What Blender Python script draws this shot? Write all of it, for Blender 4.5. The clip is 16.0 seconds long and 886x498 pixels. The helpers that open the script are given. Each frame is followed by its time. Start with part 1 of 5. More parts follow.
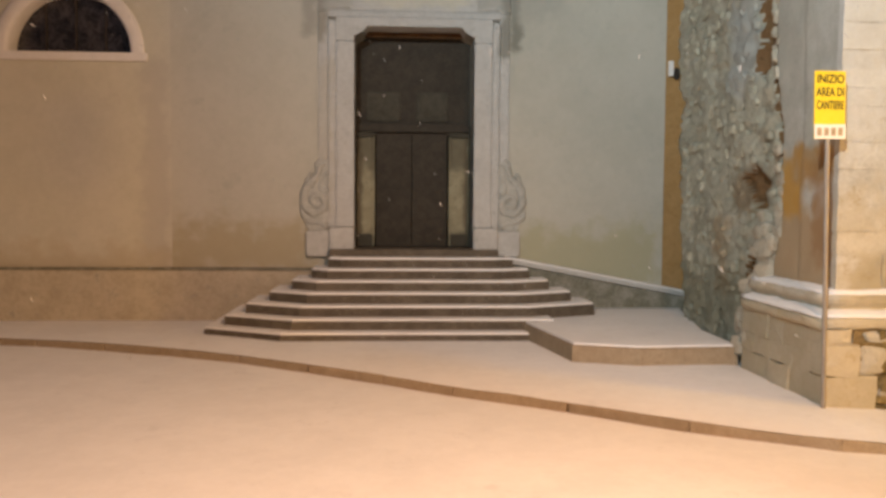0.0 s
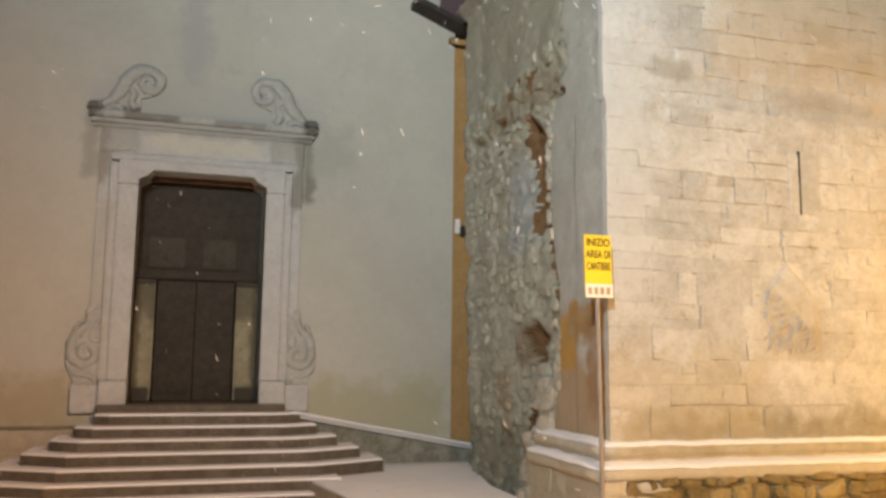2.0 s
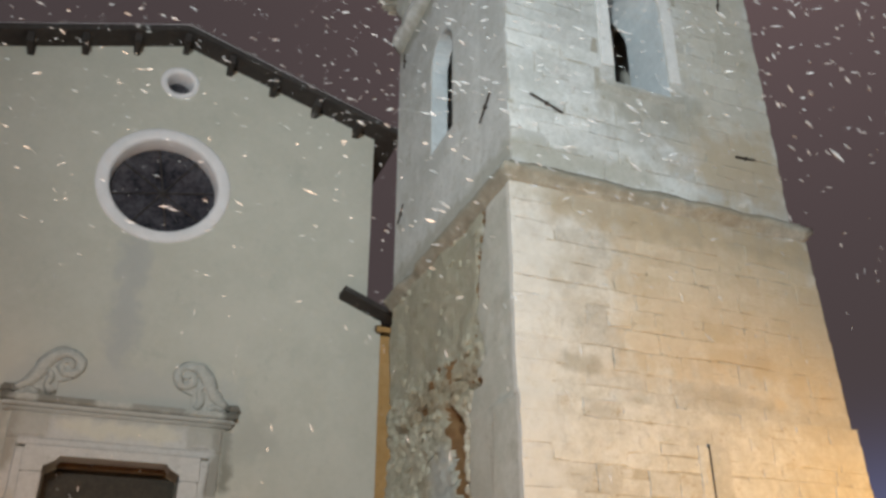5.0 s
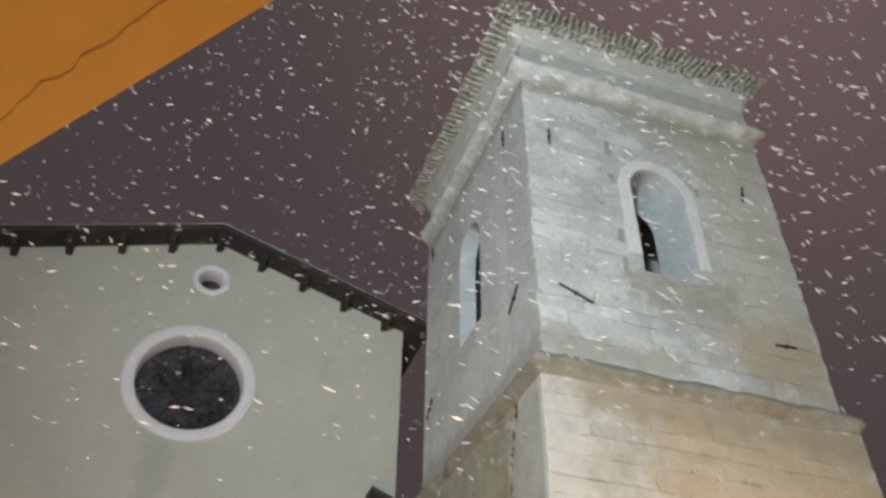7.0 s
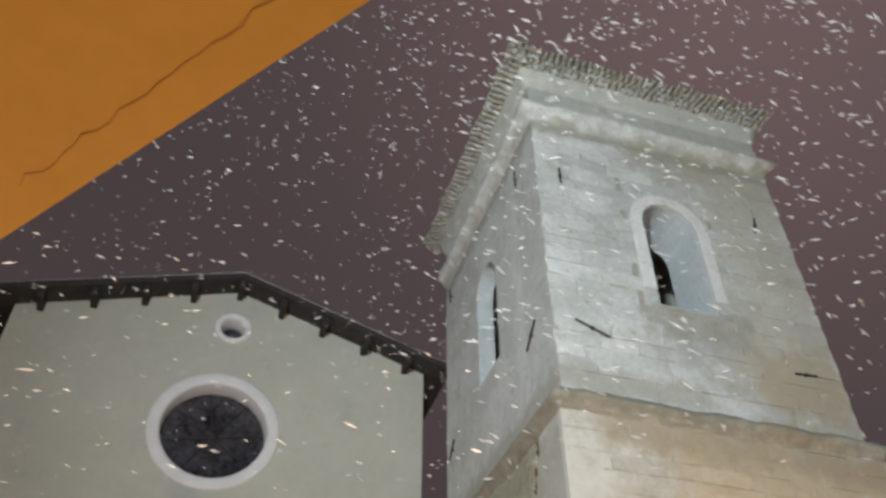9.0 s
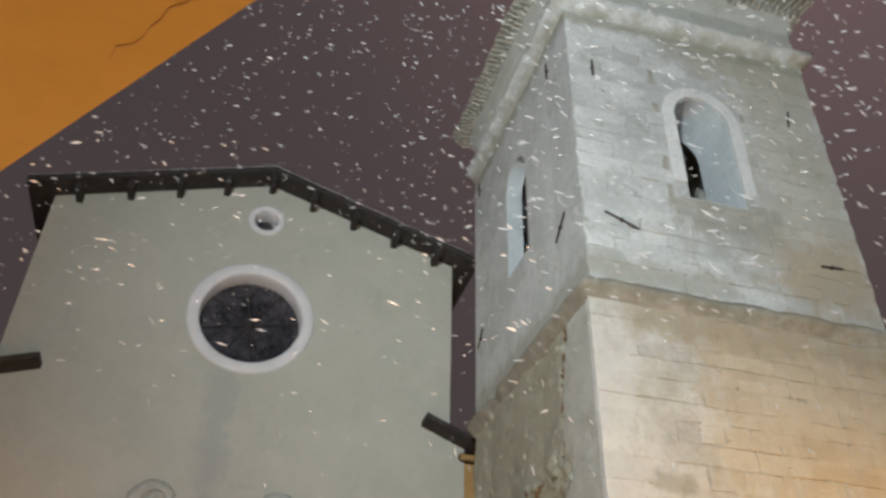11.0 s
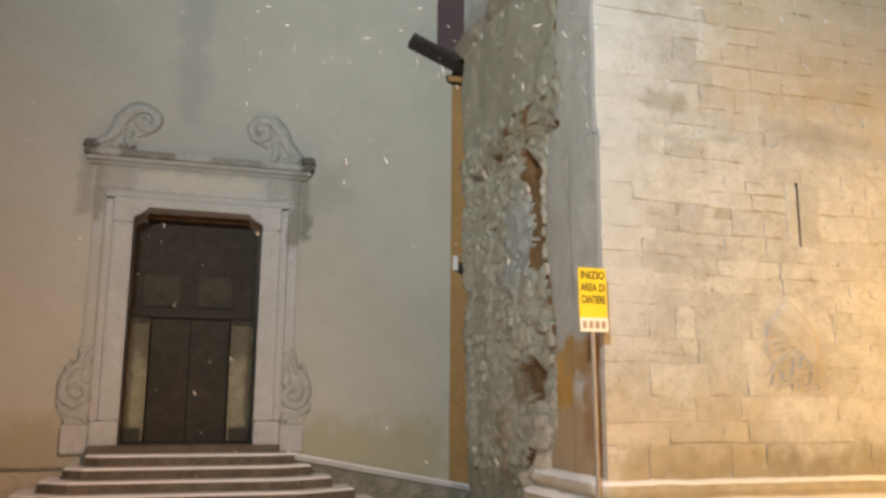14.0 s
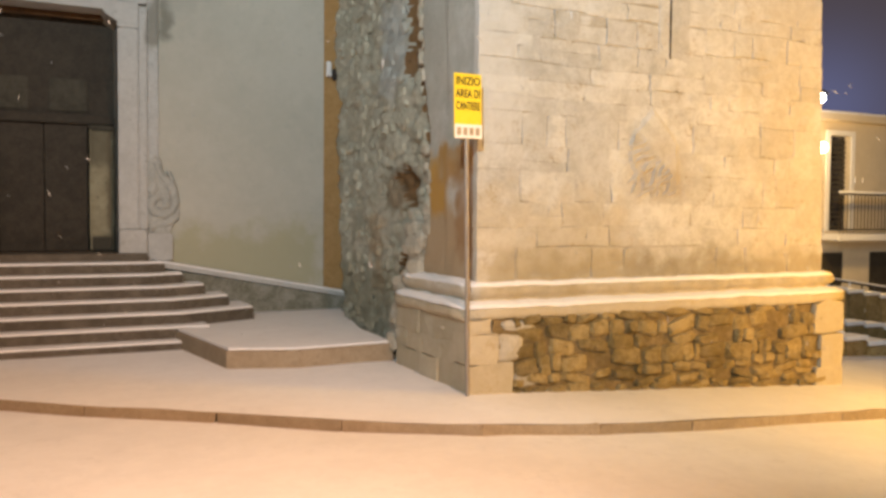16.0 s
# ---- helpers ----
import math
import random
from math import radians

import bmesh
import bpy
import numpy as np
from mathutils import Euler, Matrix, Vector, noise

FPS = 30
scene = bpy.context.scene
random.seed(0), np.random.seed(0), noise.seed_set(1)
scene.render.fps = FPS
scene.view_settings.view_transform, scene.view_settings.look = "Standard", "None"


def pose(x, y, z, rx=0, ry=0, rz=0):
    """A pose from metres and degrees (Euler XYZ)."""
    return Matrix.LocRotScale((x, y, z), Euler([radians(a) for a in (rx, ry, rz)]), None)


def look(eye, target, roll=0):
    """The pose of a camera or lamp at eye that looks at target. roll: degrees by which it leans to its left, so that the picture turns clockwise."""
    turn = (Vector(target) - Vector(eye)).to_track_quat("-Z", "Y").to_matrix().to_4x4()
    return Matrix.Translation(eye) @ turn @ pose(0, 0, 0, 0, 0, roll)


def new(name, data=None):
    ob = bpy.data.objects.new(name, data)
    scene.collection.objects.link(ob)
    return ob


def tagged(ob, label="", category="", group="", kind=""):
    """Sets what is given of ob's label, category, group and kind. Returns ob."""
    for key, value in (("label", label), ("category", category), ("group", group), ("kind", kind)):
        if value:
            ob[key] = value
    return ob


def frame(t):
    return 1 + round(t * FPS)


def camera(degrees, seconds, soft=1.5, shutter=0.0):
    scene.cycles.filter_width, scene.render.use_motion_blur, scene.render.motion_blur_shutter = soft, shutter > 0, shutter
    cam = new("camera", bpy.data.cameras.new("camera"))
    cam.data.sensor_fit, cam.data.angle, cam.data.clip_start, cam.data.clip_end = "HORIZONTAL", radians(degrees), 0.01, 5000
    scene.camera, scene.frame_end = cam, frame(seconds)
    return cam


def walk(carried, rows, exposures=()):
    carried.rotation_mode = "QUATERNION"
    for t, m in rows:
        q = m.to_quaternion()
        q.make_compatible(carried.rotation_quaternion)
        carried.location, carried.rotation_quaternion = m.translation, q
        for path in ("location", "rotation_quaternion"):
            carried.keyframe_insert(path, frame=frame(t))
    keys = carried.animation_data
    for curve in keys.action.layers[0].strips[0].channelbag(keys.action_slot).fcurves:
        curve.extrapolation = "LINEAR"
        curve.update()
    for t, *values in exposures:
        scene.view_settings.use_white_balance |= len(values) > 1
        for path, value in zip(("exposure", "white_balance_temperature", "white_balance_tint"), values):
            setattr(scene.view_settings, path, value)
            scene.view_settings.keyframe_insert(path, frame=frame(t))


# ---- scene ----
cam = camera(56.0, 16.0, soft=3.1)
PATH = [
    (0, (-0.31, -2.461, 1.811), (-0.192, -0.467, 1.705), 0.4),
    (0.5, (-0.247, -2.384, 1.824), (0.038, -0.405, 1.806), 0.7),
    (1, (-0.222, -2.362, 1.831), (0.194, -0.407, 1.9), 0.8),
    (1.5, (-0.22, -2.367, 1.834), (0.302, -0.443, 2.001), 0.7),
    (2, (-0.214, -2.33, 1.847), (0.375, -0.436, 2.103), 0.7),
    (2.5, (-0.181, -2.291, 1.873), (0.469, -0.432, 2.226), 0.9),
    (3, (-0.134, -2.298, 1.892), (0.564, -0.478, 2.34), 0.8),
    (3.5, (-0.12, -2.335, 1.9), (0.616, -0.562, 2.46), 0.4),
    (4, (-0.134, -2.43, 1.904), (0.605, -0.696, 2.572), -0.0),
    (4.5, (-0.124, -2.513, 1.909), (0.587, -0.817, 2.694), -0.1),
    (5, (-0.112, -2.548, 1.93), (0.554, -0.884, 2.818), 0.1),
    (7.5, (0.008, -2.347, 2.093), (0.493, -0.933, 3.422), 0.3),
    (8, (0.005, -2.363, 2.079), (0.48, -0.97, 3.434), -0.4),
    (10.5, (-0.037, -2.627, 1.719), (0.365, -1.142, 2.991), 1.5),
    (11, (-0.122, -2.527, 1.742), (0.311, -0.959, 2.902), 1.4),
    (11.5, (-0.199, -2.406, 1.785), (0.289, -0.752, 2.799), 0.9),
    (12, (-0.197, -2.329, 1.808), (0.324, -0.608, 2.683), 0.5),
    (12.5, (-0.117, -2.278, 1.813), (0.421, -0.495, 2.543), 0.6),
    (13, (-0.041, -2.264, 1.81), (0.503, -0.435, 2.41), 0.6),
    (13.5, (-0.018, -2.253, 1.802), (0.537, -0.389, 2.27), 0.6),
    (14, (-0.035, -2.232, 1.795), (0.534, -0.347, 2.149), 0.5),
    (14.5, (-0.05, -2.224, 1.782), (0.54, -0.327, 2.016), 0.3),
    (15, (-0.046, -2.228, 1.756), (0.579, -0.332, 1.877), 0.3),
    (15.5, (-0.005, -2.216, 1.73), (0.708, -0.348, 1.738), 0.1),
    (16, (-0.001, -2.171, 1.714), (0.858, -0.366, 1.63), 0.5),
]
walk(cam, [(t, look(eye, target, roll)) for t, eye, target, roll in PATH], [(0, -0.20), (5, -0.27), (7.5, -0.34), (8.2, -0.34), (10.5, -0.36), (12, -0.30), (14, -0.27), (16, -0.20)])

# ---- world and lights ----
world = bpy.data.worlds.new("night_sky")
scene.world = world
world.use_nodes = True
wnt = world.node_tree
wbg = wnt.nodes["Background"]
wbg.inputs[1].default_value = 1.0


def sky_glow(colour, toward, power, base):
    """Adds to the sky a soft glow of the town's lights in the snowy air, strongest toward one side."""
    vec = wnt.nodes.new("ShaderNodeTexCoord")
    dot = wnt.nodes.new("ShaderNodeVectorMath")
    dot.operation = "DOT_PRODUCT"
    dot.inputs[1].default_value = Vector(toward).normalized()
    wnt.links.new(vec.outputs["Generated"], dot.inputs[0])
    up = wnt.nodes.new("ShaderNodeMath")
    up.operation, up.use_clamp = "MAXIMUM", False
    up.inputs[1].default_value = 0.0
    wnt.links.new(dot.outputs["Value"], up.inputs[0])
    pw = wnt.nodes.new("ShaderNodeMath")
    pw.operation = "POWER"
    pw.inputs[1].default_value = power
    wnt.links.new(up.outputs[0], pw.inputs[0])
    mx = wnt.nodes.new("ShaderNodeMix")
    mx.data_type, mx.blend_type = "RGBA", "ADD"
    wnt.links.new(pw.outputs[0], mx.inputs[0])
    if isinstance(base, tuple):
        mx.inputs[6].default_value = base
    else:
        wnt.links.new(base, mx.inputs[6])
    mx.inputs[7].default_value = (*colour, 1)
    return mx.outputs[2]


warm_sky = sky_glow((0.115, 0.070, 0.070), (0.45, 0.33, 0.85), 12.0, (0.078, 0.060, 0.062, 1))
wnt.links.new(sky_glow((0.05, 0.075, 0.19), (20.1, 17.2, 3.0), 300.0, warm_sky), wbg.inputs[0])

COOL_AT, BALCONY_FILL_AT, SODIUM_AT, SIDE_AT = (-2.8, -5.4, 6.6), (1.2, -3.3, 2.95), (2.6, -1.4, 6.3), (10.4, 0.2, 2.7)


def lamp(name, place, watts, colour, radius):
    d = bpy.data.lights.new(name, "POINT")
    d.energy, d.color, d.shadow_soft_size = watts, colour, radius
    ob = new(name, d)
    ob.location = place
    return ob


flood = bpy.data.lights.new("floodlight", "SPOT")
flood.energy, flood.color, flood.shadow_soft_size = 9300, (0.845, 0.95, 0.975), 0.35
flood.spot_size, flood.spot_blend = radians(125), 1.0
new("floodlight_beam", flood).matrix_world = look(COOL_AT, (7.6, 4.8, 11.0))
# Added unseen fill lamp that brightens the balcony's underside.
lamp("porch_lamp_light", BALCONY_FILL_AT, 36, (1.0, 0.64, 0.12), 0.12)
street = bpy.data.lights.new("sodium_lamp", "SPOT")
street.energy, street.color, street.shadow_soft_size = 4600, (1.0, 0.61, 0.38), 0.25
street.spot_size, street.spot_blend = radians(108), 1.0
new("sodium_lamp_beam", street).matrix_world = look(SODIUM_AT, (-2.2, 3.2, 0.2))
side = bpy.data.lights.new("side_lamp", "SPOT")
side.energy, side.color, side.shadow_soft_size = 2550, (1.0, 0.51, 0.065), 0.25
side.spot_size, side.spot_blend = radians(110), 1.0
new("side_lamp_beam", side).matrix_world = look(SIDE_AT, (6.8, 5.0, 1.2))
lamp("far_lamp_light", (18.6, 12.6, 3.4), 950, (1.0, 0.62, 0.22), 0.2)

# ---- materials ----
D = 10.6


def surf(name, c1, c2, c3=None, big=1.2, fine=22.0, rough=0.85, bump=0.35, depth=0.01, metal=0.0, rand=0.0, island=False, fine_mix=0.5, spec=0.3):
    """A mottled surface: two noise scales of colour, stains of c3, grain relief, and a change of tone from piece to piece."""
    m = bpy.data.materials.new(name)
    m.use_nodes = True
    nt = m.node_tree
    b = nt.nodes["Principled BSDF"]
    b.inputs["Roughness"].default_value, b.inputs["Metallic"].default_value = rough, metal
    b.inputs["Specular IOR Level"].default_value = spec
    pos = nt.nodes.new("ShaderNodeNewGeometry")
    lk = nt.links.new

    def noise_at(scale, detail):
        n = nt.nodes.new("ShaderNodeTexNoise")
        n.inputs["Scale"].default_value, n.inputs["Detail"].default_value = scale, detail
        n.inputs["Roughness"].default_value = 0.92
        lk(pos.outputs["Position"], n.inputs["Vector"])
        return n

    def ramp(src, lo, hi):
        r = nt.nodes.new("ShaderNodeMapRange")
        r.interpolation_type = "SMOOTHSTEP"
        r.inputs[1].default_value, r.inputs[2].default_value = lo, hi
        lk(src, r.inputs[0])
        return r.outputs[0]

    def mix(fac, a, c, mode="MIX"):
        n = nt.nodes.new("ShaderNodeMix")
        n.data_type, n.blend_type = "RGBA", mode
        for sock, v in ((n.inputs[0], fac), (n.inputs[6], a), (n.inputs[7], c)):
            if isinstance(v, (tuple, float)):
                sock.default_value = (*v, 1) if isinstance(v, tuple) else v
            else:
                lk(v, sock)
        return n.outputs[2]

    large, small = noise_at(big, 5), noise_at(fine, 6)
    col = mix(ramp(large.outputs[0], 0.35, 0.65), c1, c2)
    dark = tuple(0.62 * v for v in c1)
    f = nt.nodes.new("ShaderNodeMath")
    f.operation = "MULTIPLY"
    f.inputs[1].default_value = fine_mix
    lk(ramp(small.outputs[0], 0.45, 0.72), f.inputs[0])
    col = mix(f.outputs[0], col, dark)
    if c3:
        third = noise_at(big * 2.3, 4)
        col = mix(ramp(third.outputs[0], 0.56, 0.74), col, c3)
    if rand:
        src = pos.outputs["Random Per Island"] if island else nt.nodes.new("ShaderNodeObjectInfo").outputs["Random"]
        r = nt.nodes.new("ShaderNodeMapRange")
        r.inputs[3].default_value, r.inputs[4].default_value = 1 - rand, 1 + rand
        lk(src, r.inputs[0])
        g = nt.nodes.new("ShaderNodeCombineColor")
        for k in range(3):
            lk(r.outputs[0], g.inputs[k])
        col = mix(1.0, col, g.outputs[0], "MULTIPLY")
    lk(col, b.inputs["Base Color"])
    bp = nt.nodes.new("ShaderNodeBump")
    bp.inputs["Strength"].default_value, bp.inputs["Distance"].default_value = bump, depth
    lk(small.outputs[0], bp.inputs["Height"])
    lk(bp.outputs[0], b.inputs["Normal"])
    return m


def glow(name, colour, strength):
    m = bpy.data.materials.new(name)
    m.use_nodes = True
    b = m.node_tree.nodes["Principled BSDF"]
    b.inputs["Base Color"].default_value = (0.8, 0.8, 0.8, 1)
    b.inputs["Emission Color"].default_value, b.inputs["Emission Strength"].default_value = (*colour, 1), strength
    return m


PLASTER = surf("pale_plaster", (0.465, 0.455, 0.392), (0.51, 0.495, 0.432), (0.43, 0.425, 0.37), big=0.5, fine=9, rough=0.92, bump=0.15, depth=0.01, fine_mix=0.10)
PLASTER_AISLE = surf("aisle_plaster", (0.505, 0.49, 0.415), (0.555, 0.535, 0.46), (0.475, 0.46, 0.395), big=0.5, fine=9, rough=0.92, bump=0.15, depth=0.01, fine_mix=0.1)


def stain_and_light(m, patches, along=0):
    """Lays soft-edged stains, and light or shade put into the colour, on a wall material; each is x0, x1, z0, z1, edge,
    colour, strength (along=1: y for x).
    """
    nt = m.node_tree
    lk = nt.links.new
    b = nt.nodes["Principled BSDF"]
    pos = nt.nodes.new("ShaderNodeNewGeometry")
    sep = nt.nodes.new("ShaderNodeSeparateXYZ")
    nz = nt.nodes.new("ShaderNodeTexNoise")
    nz.inputs["Scale"].default_value, nz.inputs["Detail"].default_value = 4.2, 9
    lk(pos.outputs["Position"], nz.inputs["Vector"])
    lk(pos.outputs["Position"], sep.inputs[0])

    def calc(op, a, c):
        n = nt.nodes.new("ShaderNodeMath")
        n.operation = op
        for sock, v in zip(n.inputs, (a, c)):
            if isinstance(v, (int, float)):
                sock.default_value = v
            else:
                lk(v, sock)
        return n.outputs[0]

    wob = calc("MULTIPLY", calc("SUBTRACT", nz.outputs[0], 0.5), 1.0)
    for x0, x1, z0, z1, edge, colour, strength in patches:
        masks = []
        for out, lo, hi in ((sep.outputs[along], x0, x1), (sep.outputs[2], z0, z1)):
            v = calc("ADD", out, calc("MULTIPLY", wob, 4.5 * edge))
            for a, c in ((lo - edge, lo + edge), (hi + edge, hi - edge)):
                r = nt.nodes.new("ShaderNodeMapRange")
                r.interpolation_type = "SMOOTHSTEP"
                r.inputs[1].default_value, r.inputs[2].default_value = a, c
                if a > c:
                    r.inputs[1].default_value, r.inputs[2].default_value = c, a
                    r.inputs[3].default_value, r.inputs[4].default_value = 1.0, 0.0
                lk(v, r.inputs[0])
                masks.append(r.outputs[0])
        f = strength
        for k in masks:
            f = calc("MULTIPLY", k, f)
        mx = nt.nodes.new("ShaderNodeMix")
        mx.data_type = "RGBA"
        lk(f, mx.inputs[0])
        lk(b.inputs["Base Color"].links[0].from_socket, mx.inputs[6])
        mx.inputs[7].default_value = (*colour, 1)
        lk(mx.outputs[2], b.inputs["Base Color"])


# Includes darker strips beside the portal's upper ends and behind its scrolls.
stain_and_light(PLASTER, [(-0.40, -0.02, 5.9, 8.2, 0.14, (0.36, 0.36, 0.36), 0.55), (-3.9, -1.5, 0.7, 1.5, 0.25, (0.36, 0.30, 0.17), 0.6), (1.5, 3.9, 0.5, 1.45, 0.22, (0.38, 0.36, 0.22), 0.7), (1.50, 1.66, 4.2, 5.3, 0.06, (0.16, 0.16, 0.13), 0.75), (1.5, 2.3, 4.7, 5.4, 0.2, (0.36, 0.35, 0.31), 0.5), (-1.72, -1.5, 4.4, 5.3, 0.08, (0.28, 0.27, 0.24), 0.6), (-1.6, 1.7, 5.3, 5.9, 0.15, (0.42, 0.42, 0.40), 0.5)])
stain_and_light(PLASTER_AISLE, [(-4.15, -3.75, 1.0, 4.0, 0.12, (0.42, 0.40, 0.36), 0.55), (-9.0, -3.6, 0.7, 1.1, 0.2, (0.40, 0.33, 0.22), 0.5)])
# Other patches are darker below the string course, belfry opening and cornice.
# The tall tan patch at the right edge is sodium glow put into the colour.
TOWER_PATCHES = [(6.85, 7.25, 6.2, 6.65, 0.12, (0.36, 0.29, 0.18), 0.2), (6.42, 7.35, 5.10, 5.34, 0.08, (0.30, 0.22, 0.13), 0.42), (6.35, 6.8, 5.45, 5.72, 0.09, (0.32, 0.24, 0.14), 0.4), (4.35, 4.88, 4.82, 5.02, 0.05, (0.27, 0.24, 0.18), 0.5), (6.0, 8.6, 4.35, 4.75, 0.2, (0.34, 0.30, 0.235), 0.3), (3.9, 8.7, 0.95, 1.3, 0.16, (0.24, 0.19, 0.10), 0.65), (4.4, 8.4, 6.75, 7.2, 0.18, (0.34, 0.27, 0.17), 0.5), (7.4, 8.6, 1.0, 7.0, 0.5, (0.46, 0.37, 0.24), 0.35), (5.3, 6.6, 8.2, 9.0, 0.3, (0.33, 0.32, 0.28), 0.55), (6.3, 8.1, 7.5, 8.4, 0.3, (0.40, 0.34, 0.26), 0.5), (5.4, 8.2, 11.7, 12.4, 0.25, (0.36, 0.33, 0.26), 0.55)]
PLINTH = surf("plinth_plaster", (0.40, 0.35, 0.27), (0.50, 0.45, 0.36), (0.30, 0.29, 0.26), big=1.6, fine=12, bump=0.4, depth=0.015, fine_mix=0.3)
MOSSY = surf("mossy_stone", (0.17, 0.165, 0.12), (0.33, 0.32, 0.27), (0.10, 0.10, 0.07), big=3.0, fine=20, bump=0.6, depth=0.02)
PORTAL = surf("portal_limestone", (0.47, 0.47, 0.45), (0.55, 0.55, 0.53), (0.36, 0.36, 0.34), big=2.2, fine=14, bump=0.5, depth=0.015, fine_mix=0.3)
GRIMY = surf("grimy_carved_stone", (0.42, 0.42, 0.385), (0.52, 0.52, 0.48), (0.27, 0.27, 0.24), big=4, fine=20, bump=0.6, depth=0.02, fine_mix=0.4)
# Darker strips at the outer upper edges of portal and cornice ends.
stain_and_light(PORTAL, [(-0.85, 0.85, 4.86, 5.08, 0.08, (0.60, 0.57, 0.45), 0.6), (1.34, 1.60, 4.1, 5.25, 0.07, (0.22, 0.21, 0.17), 0.75), (-1.60, -1.36, 4.3, 5.25, 0.08, (0.26, 0.24, 0.19), 0.7), (-1.5, -1.25, 1.6, 4.0, 0.10, (0.44, 0.41, 0.33), 0.45), (0.95, 1.38, 4.8, 5.15, 0.06, (0.34, 0.33, 0.28), 0.55), (-1.36, -0.95, 4.8, 5.15, 0.06, (0.34, 0.33, 0.28), 0.55), (-1.4, 1.4, 5.08, 5.3, 0.06, (0.36, 0.35, 0.30), 0.5)])
stain_and_light(GRIMY, [(1.45, 1.75, 5.0, 5.6, 0.06, (0.10, 0.09, 0.07), 0.85), (-1.75, -1.50, 5.0, 5.6, 0.06, (0.10, 0.09, 0.07), 0.85), (-1.2, -0.4, 5.25, 5.5, 0.06, (0.16, 0.15, 0.12), 0.7), (0.1, 0.9, 5.25, 5.5, 0.06, (0.20, 0.19, 0.16), 0.6)])
RING = surf("white_window_surround", (0.68, 0.66, 0.66), (0.74, 0.72, 0.73), None, big=2, fine=20, bump=0.1, fine_mix=0.1)
STEP = surf("worn_step_stone", (0.10, 0.083, 0.062), (0.165, 0.14, 0.108), (0.065, 0.055, 0.04), big=2.5, fine=26, bump=0.5, depth=0.01, rand=0.1)
SNOW = surf("thin_snow", (0.80, 0.79, 0.79), (0.86, 0.85, 0.85), (0.74, 0.73, 0.73), big=0.8, fine=14, rough=0.75, bump=0.25, depth=0.02, fine_mix=0.06)
ASHLAR = surf("dressed_limestone", (0.50, 0.475, 0.42), (0.63, 0.612, 0.57), (0.41, 0.345, 0.25), big=1.5, fine=7, bump=0.85, depth=0.03, rand=0.10, fine_mix=0.5)
UPPER = surf("upper_tower_stone", (0.50, 0.51, 0.49), (0.64, 0.65, 0.64), (0.33, 0.305, 0.235), big=1.2, fine=7, bump=0.7, depth=0.025, rand=0.12, fine_mix=0.45)
# Also paler along the left corner and tanner toward the upper right.
# Brown patches at the relief's foot put carving shade into the colour.
# The two low yellow patches put sodium light into the base's colour.
stain_and_light(ASHLAR, [(3.4, 4.3, 2.4, 6.9, 0.30, (0.67, 0.665, 0.64), 0.6)] + TOWER_PATCHES[:8] + [(5.2, 8.6, 4.9, 6.95, 0.35, (0.53, 0.41, 0.25), 0.55), (4.2, 8.6, 6.7, 7.1, 0.12, (0.38, 0.31, 0.21), 0.4), (5.55, 6.4, 1.9, 2.5, 0.10, (0.38, 0.30, 0.19), 0.3), (5.8, 7.3, 4.6, 4.78, 0.08, (0.32, 0.27, 0.20), 0.35), (5.7, 6.4, 1.9, 2.2, 0.10, (0.34, 0.26, 0.16), 0.3), (3.4, 9.0, -0.6, 0.98, 0.12, (0.50, 0.39, 0.20), 0.55), (3.7, 5.6, 1.0, 1.9, 0.25, (0.54, 0.43, 0.24), 0.4)])
# Right-hand brown patches put the warmer, weaker light there into the stone's colour.
stain_and_light(UPPER, TOWER_PATCHES[8:] + [(6.6, 8.4, 8.0, 12.6, 0.5, (0.49, 0.45, 0.35), 0.5), (3.5, 8.6, 12.2, 12.5, 0.10, (0.30, 0.29, 0.22), 0.65), (3.4, 8.8, 12.7, 13.7, 0.15, (0.44, 0.44, 0.37), 0.55), (5.2, 6.9, 8.5, 9.05, 0.16, (0.29, 0.27, 0.21), 0.45), (6.7, 8.2, 7.4, 8.7, 0.3, (0.42, 0.33, 0.215), 0.55), (3.6, 6.0, 7.4, 7.75, 0.12, (0.30, 0.28, 0.21), 0.5)])
FLANK = surf("flank_stone_skin", (0.46, 0.455, 0.415), (0.59, 0.585, 0.545), (0.33, 0.31, 0.26), big=1.8, fine=11, bump=0.7, depth=0.02, fine_mix=0.35)
# Orange and brown patches put the low lamplight below the sign into the colour.
stain_and_light(FLANK, [(4.9, 6.6, 0.8, 1.85, 0.2, (0.40, 0.28, 0.15), 0.85), (5.72, 6.28, 1.72, 2.38, 0.08, (0.50, 0.28, 0.06), 0.95), (5.0, 5.95, 2.05, 2.44, 0.08, (0.42, 0.23, 0.06), 0.9), (5.1, 5.5, 1.3, 2.3, 0.10, (0.28, 0.14, 0.05), 0.6), (5.1, 7.2, 2.4, 7.2, 0.6, (0.36, 0.35, 0.29), 0.5)], 1)
BLUISH_REVEAL = surf("pale_bluish_reveal", (0.47, 0.51, 0.53), (0.56, 0.60, 0.62), (0.38, 0.40, 0.40), big=2.5, fine=12, bump=0.3, fine_mix=0.15)
UPPER_JOINT = surf("upper_joint_mortar", (0.33, 0.31, 0.26), (0.46, 0.44, 0.39), (0.20, 0.18, 0.13), big=1.6, fine=18, bump=0.6, depth=0.015)
PALE = surf("pale_arch_stone", (0.66, 0.66, 0.65), (0.74, 0.74, 0.73), (0.45, 0.45, 0.42), big=3, fine=14, bump=0.4)
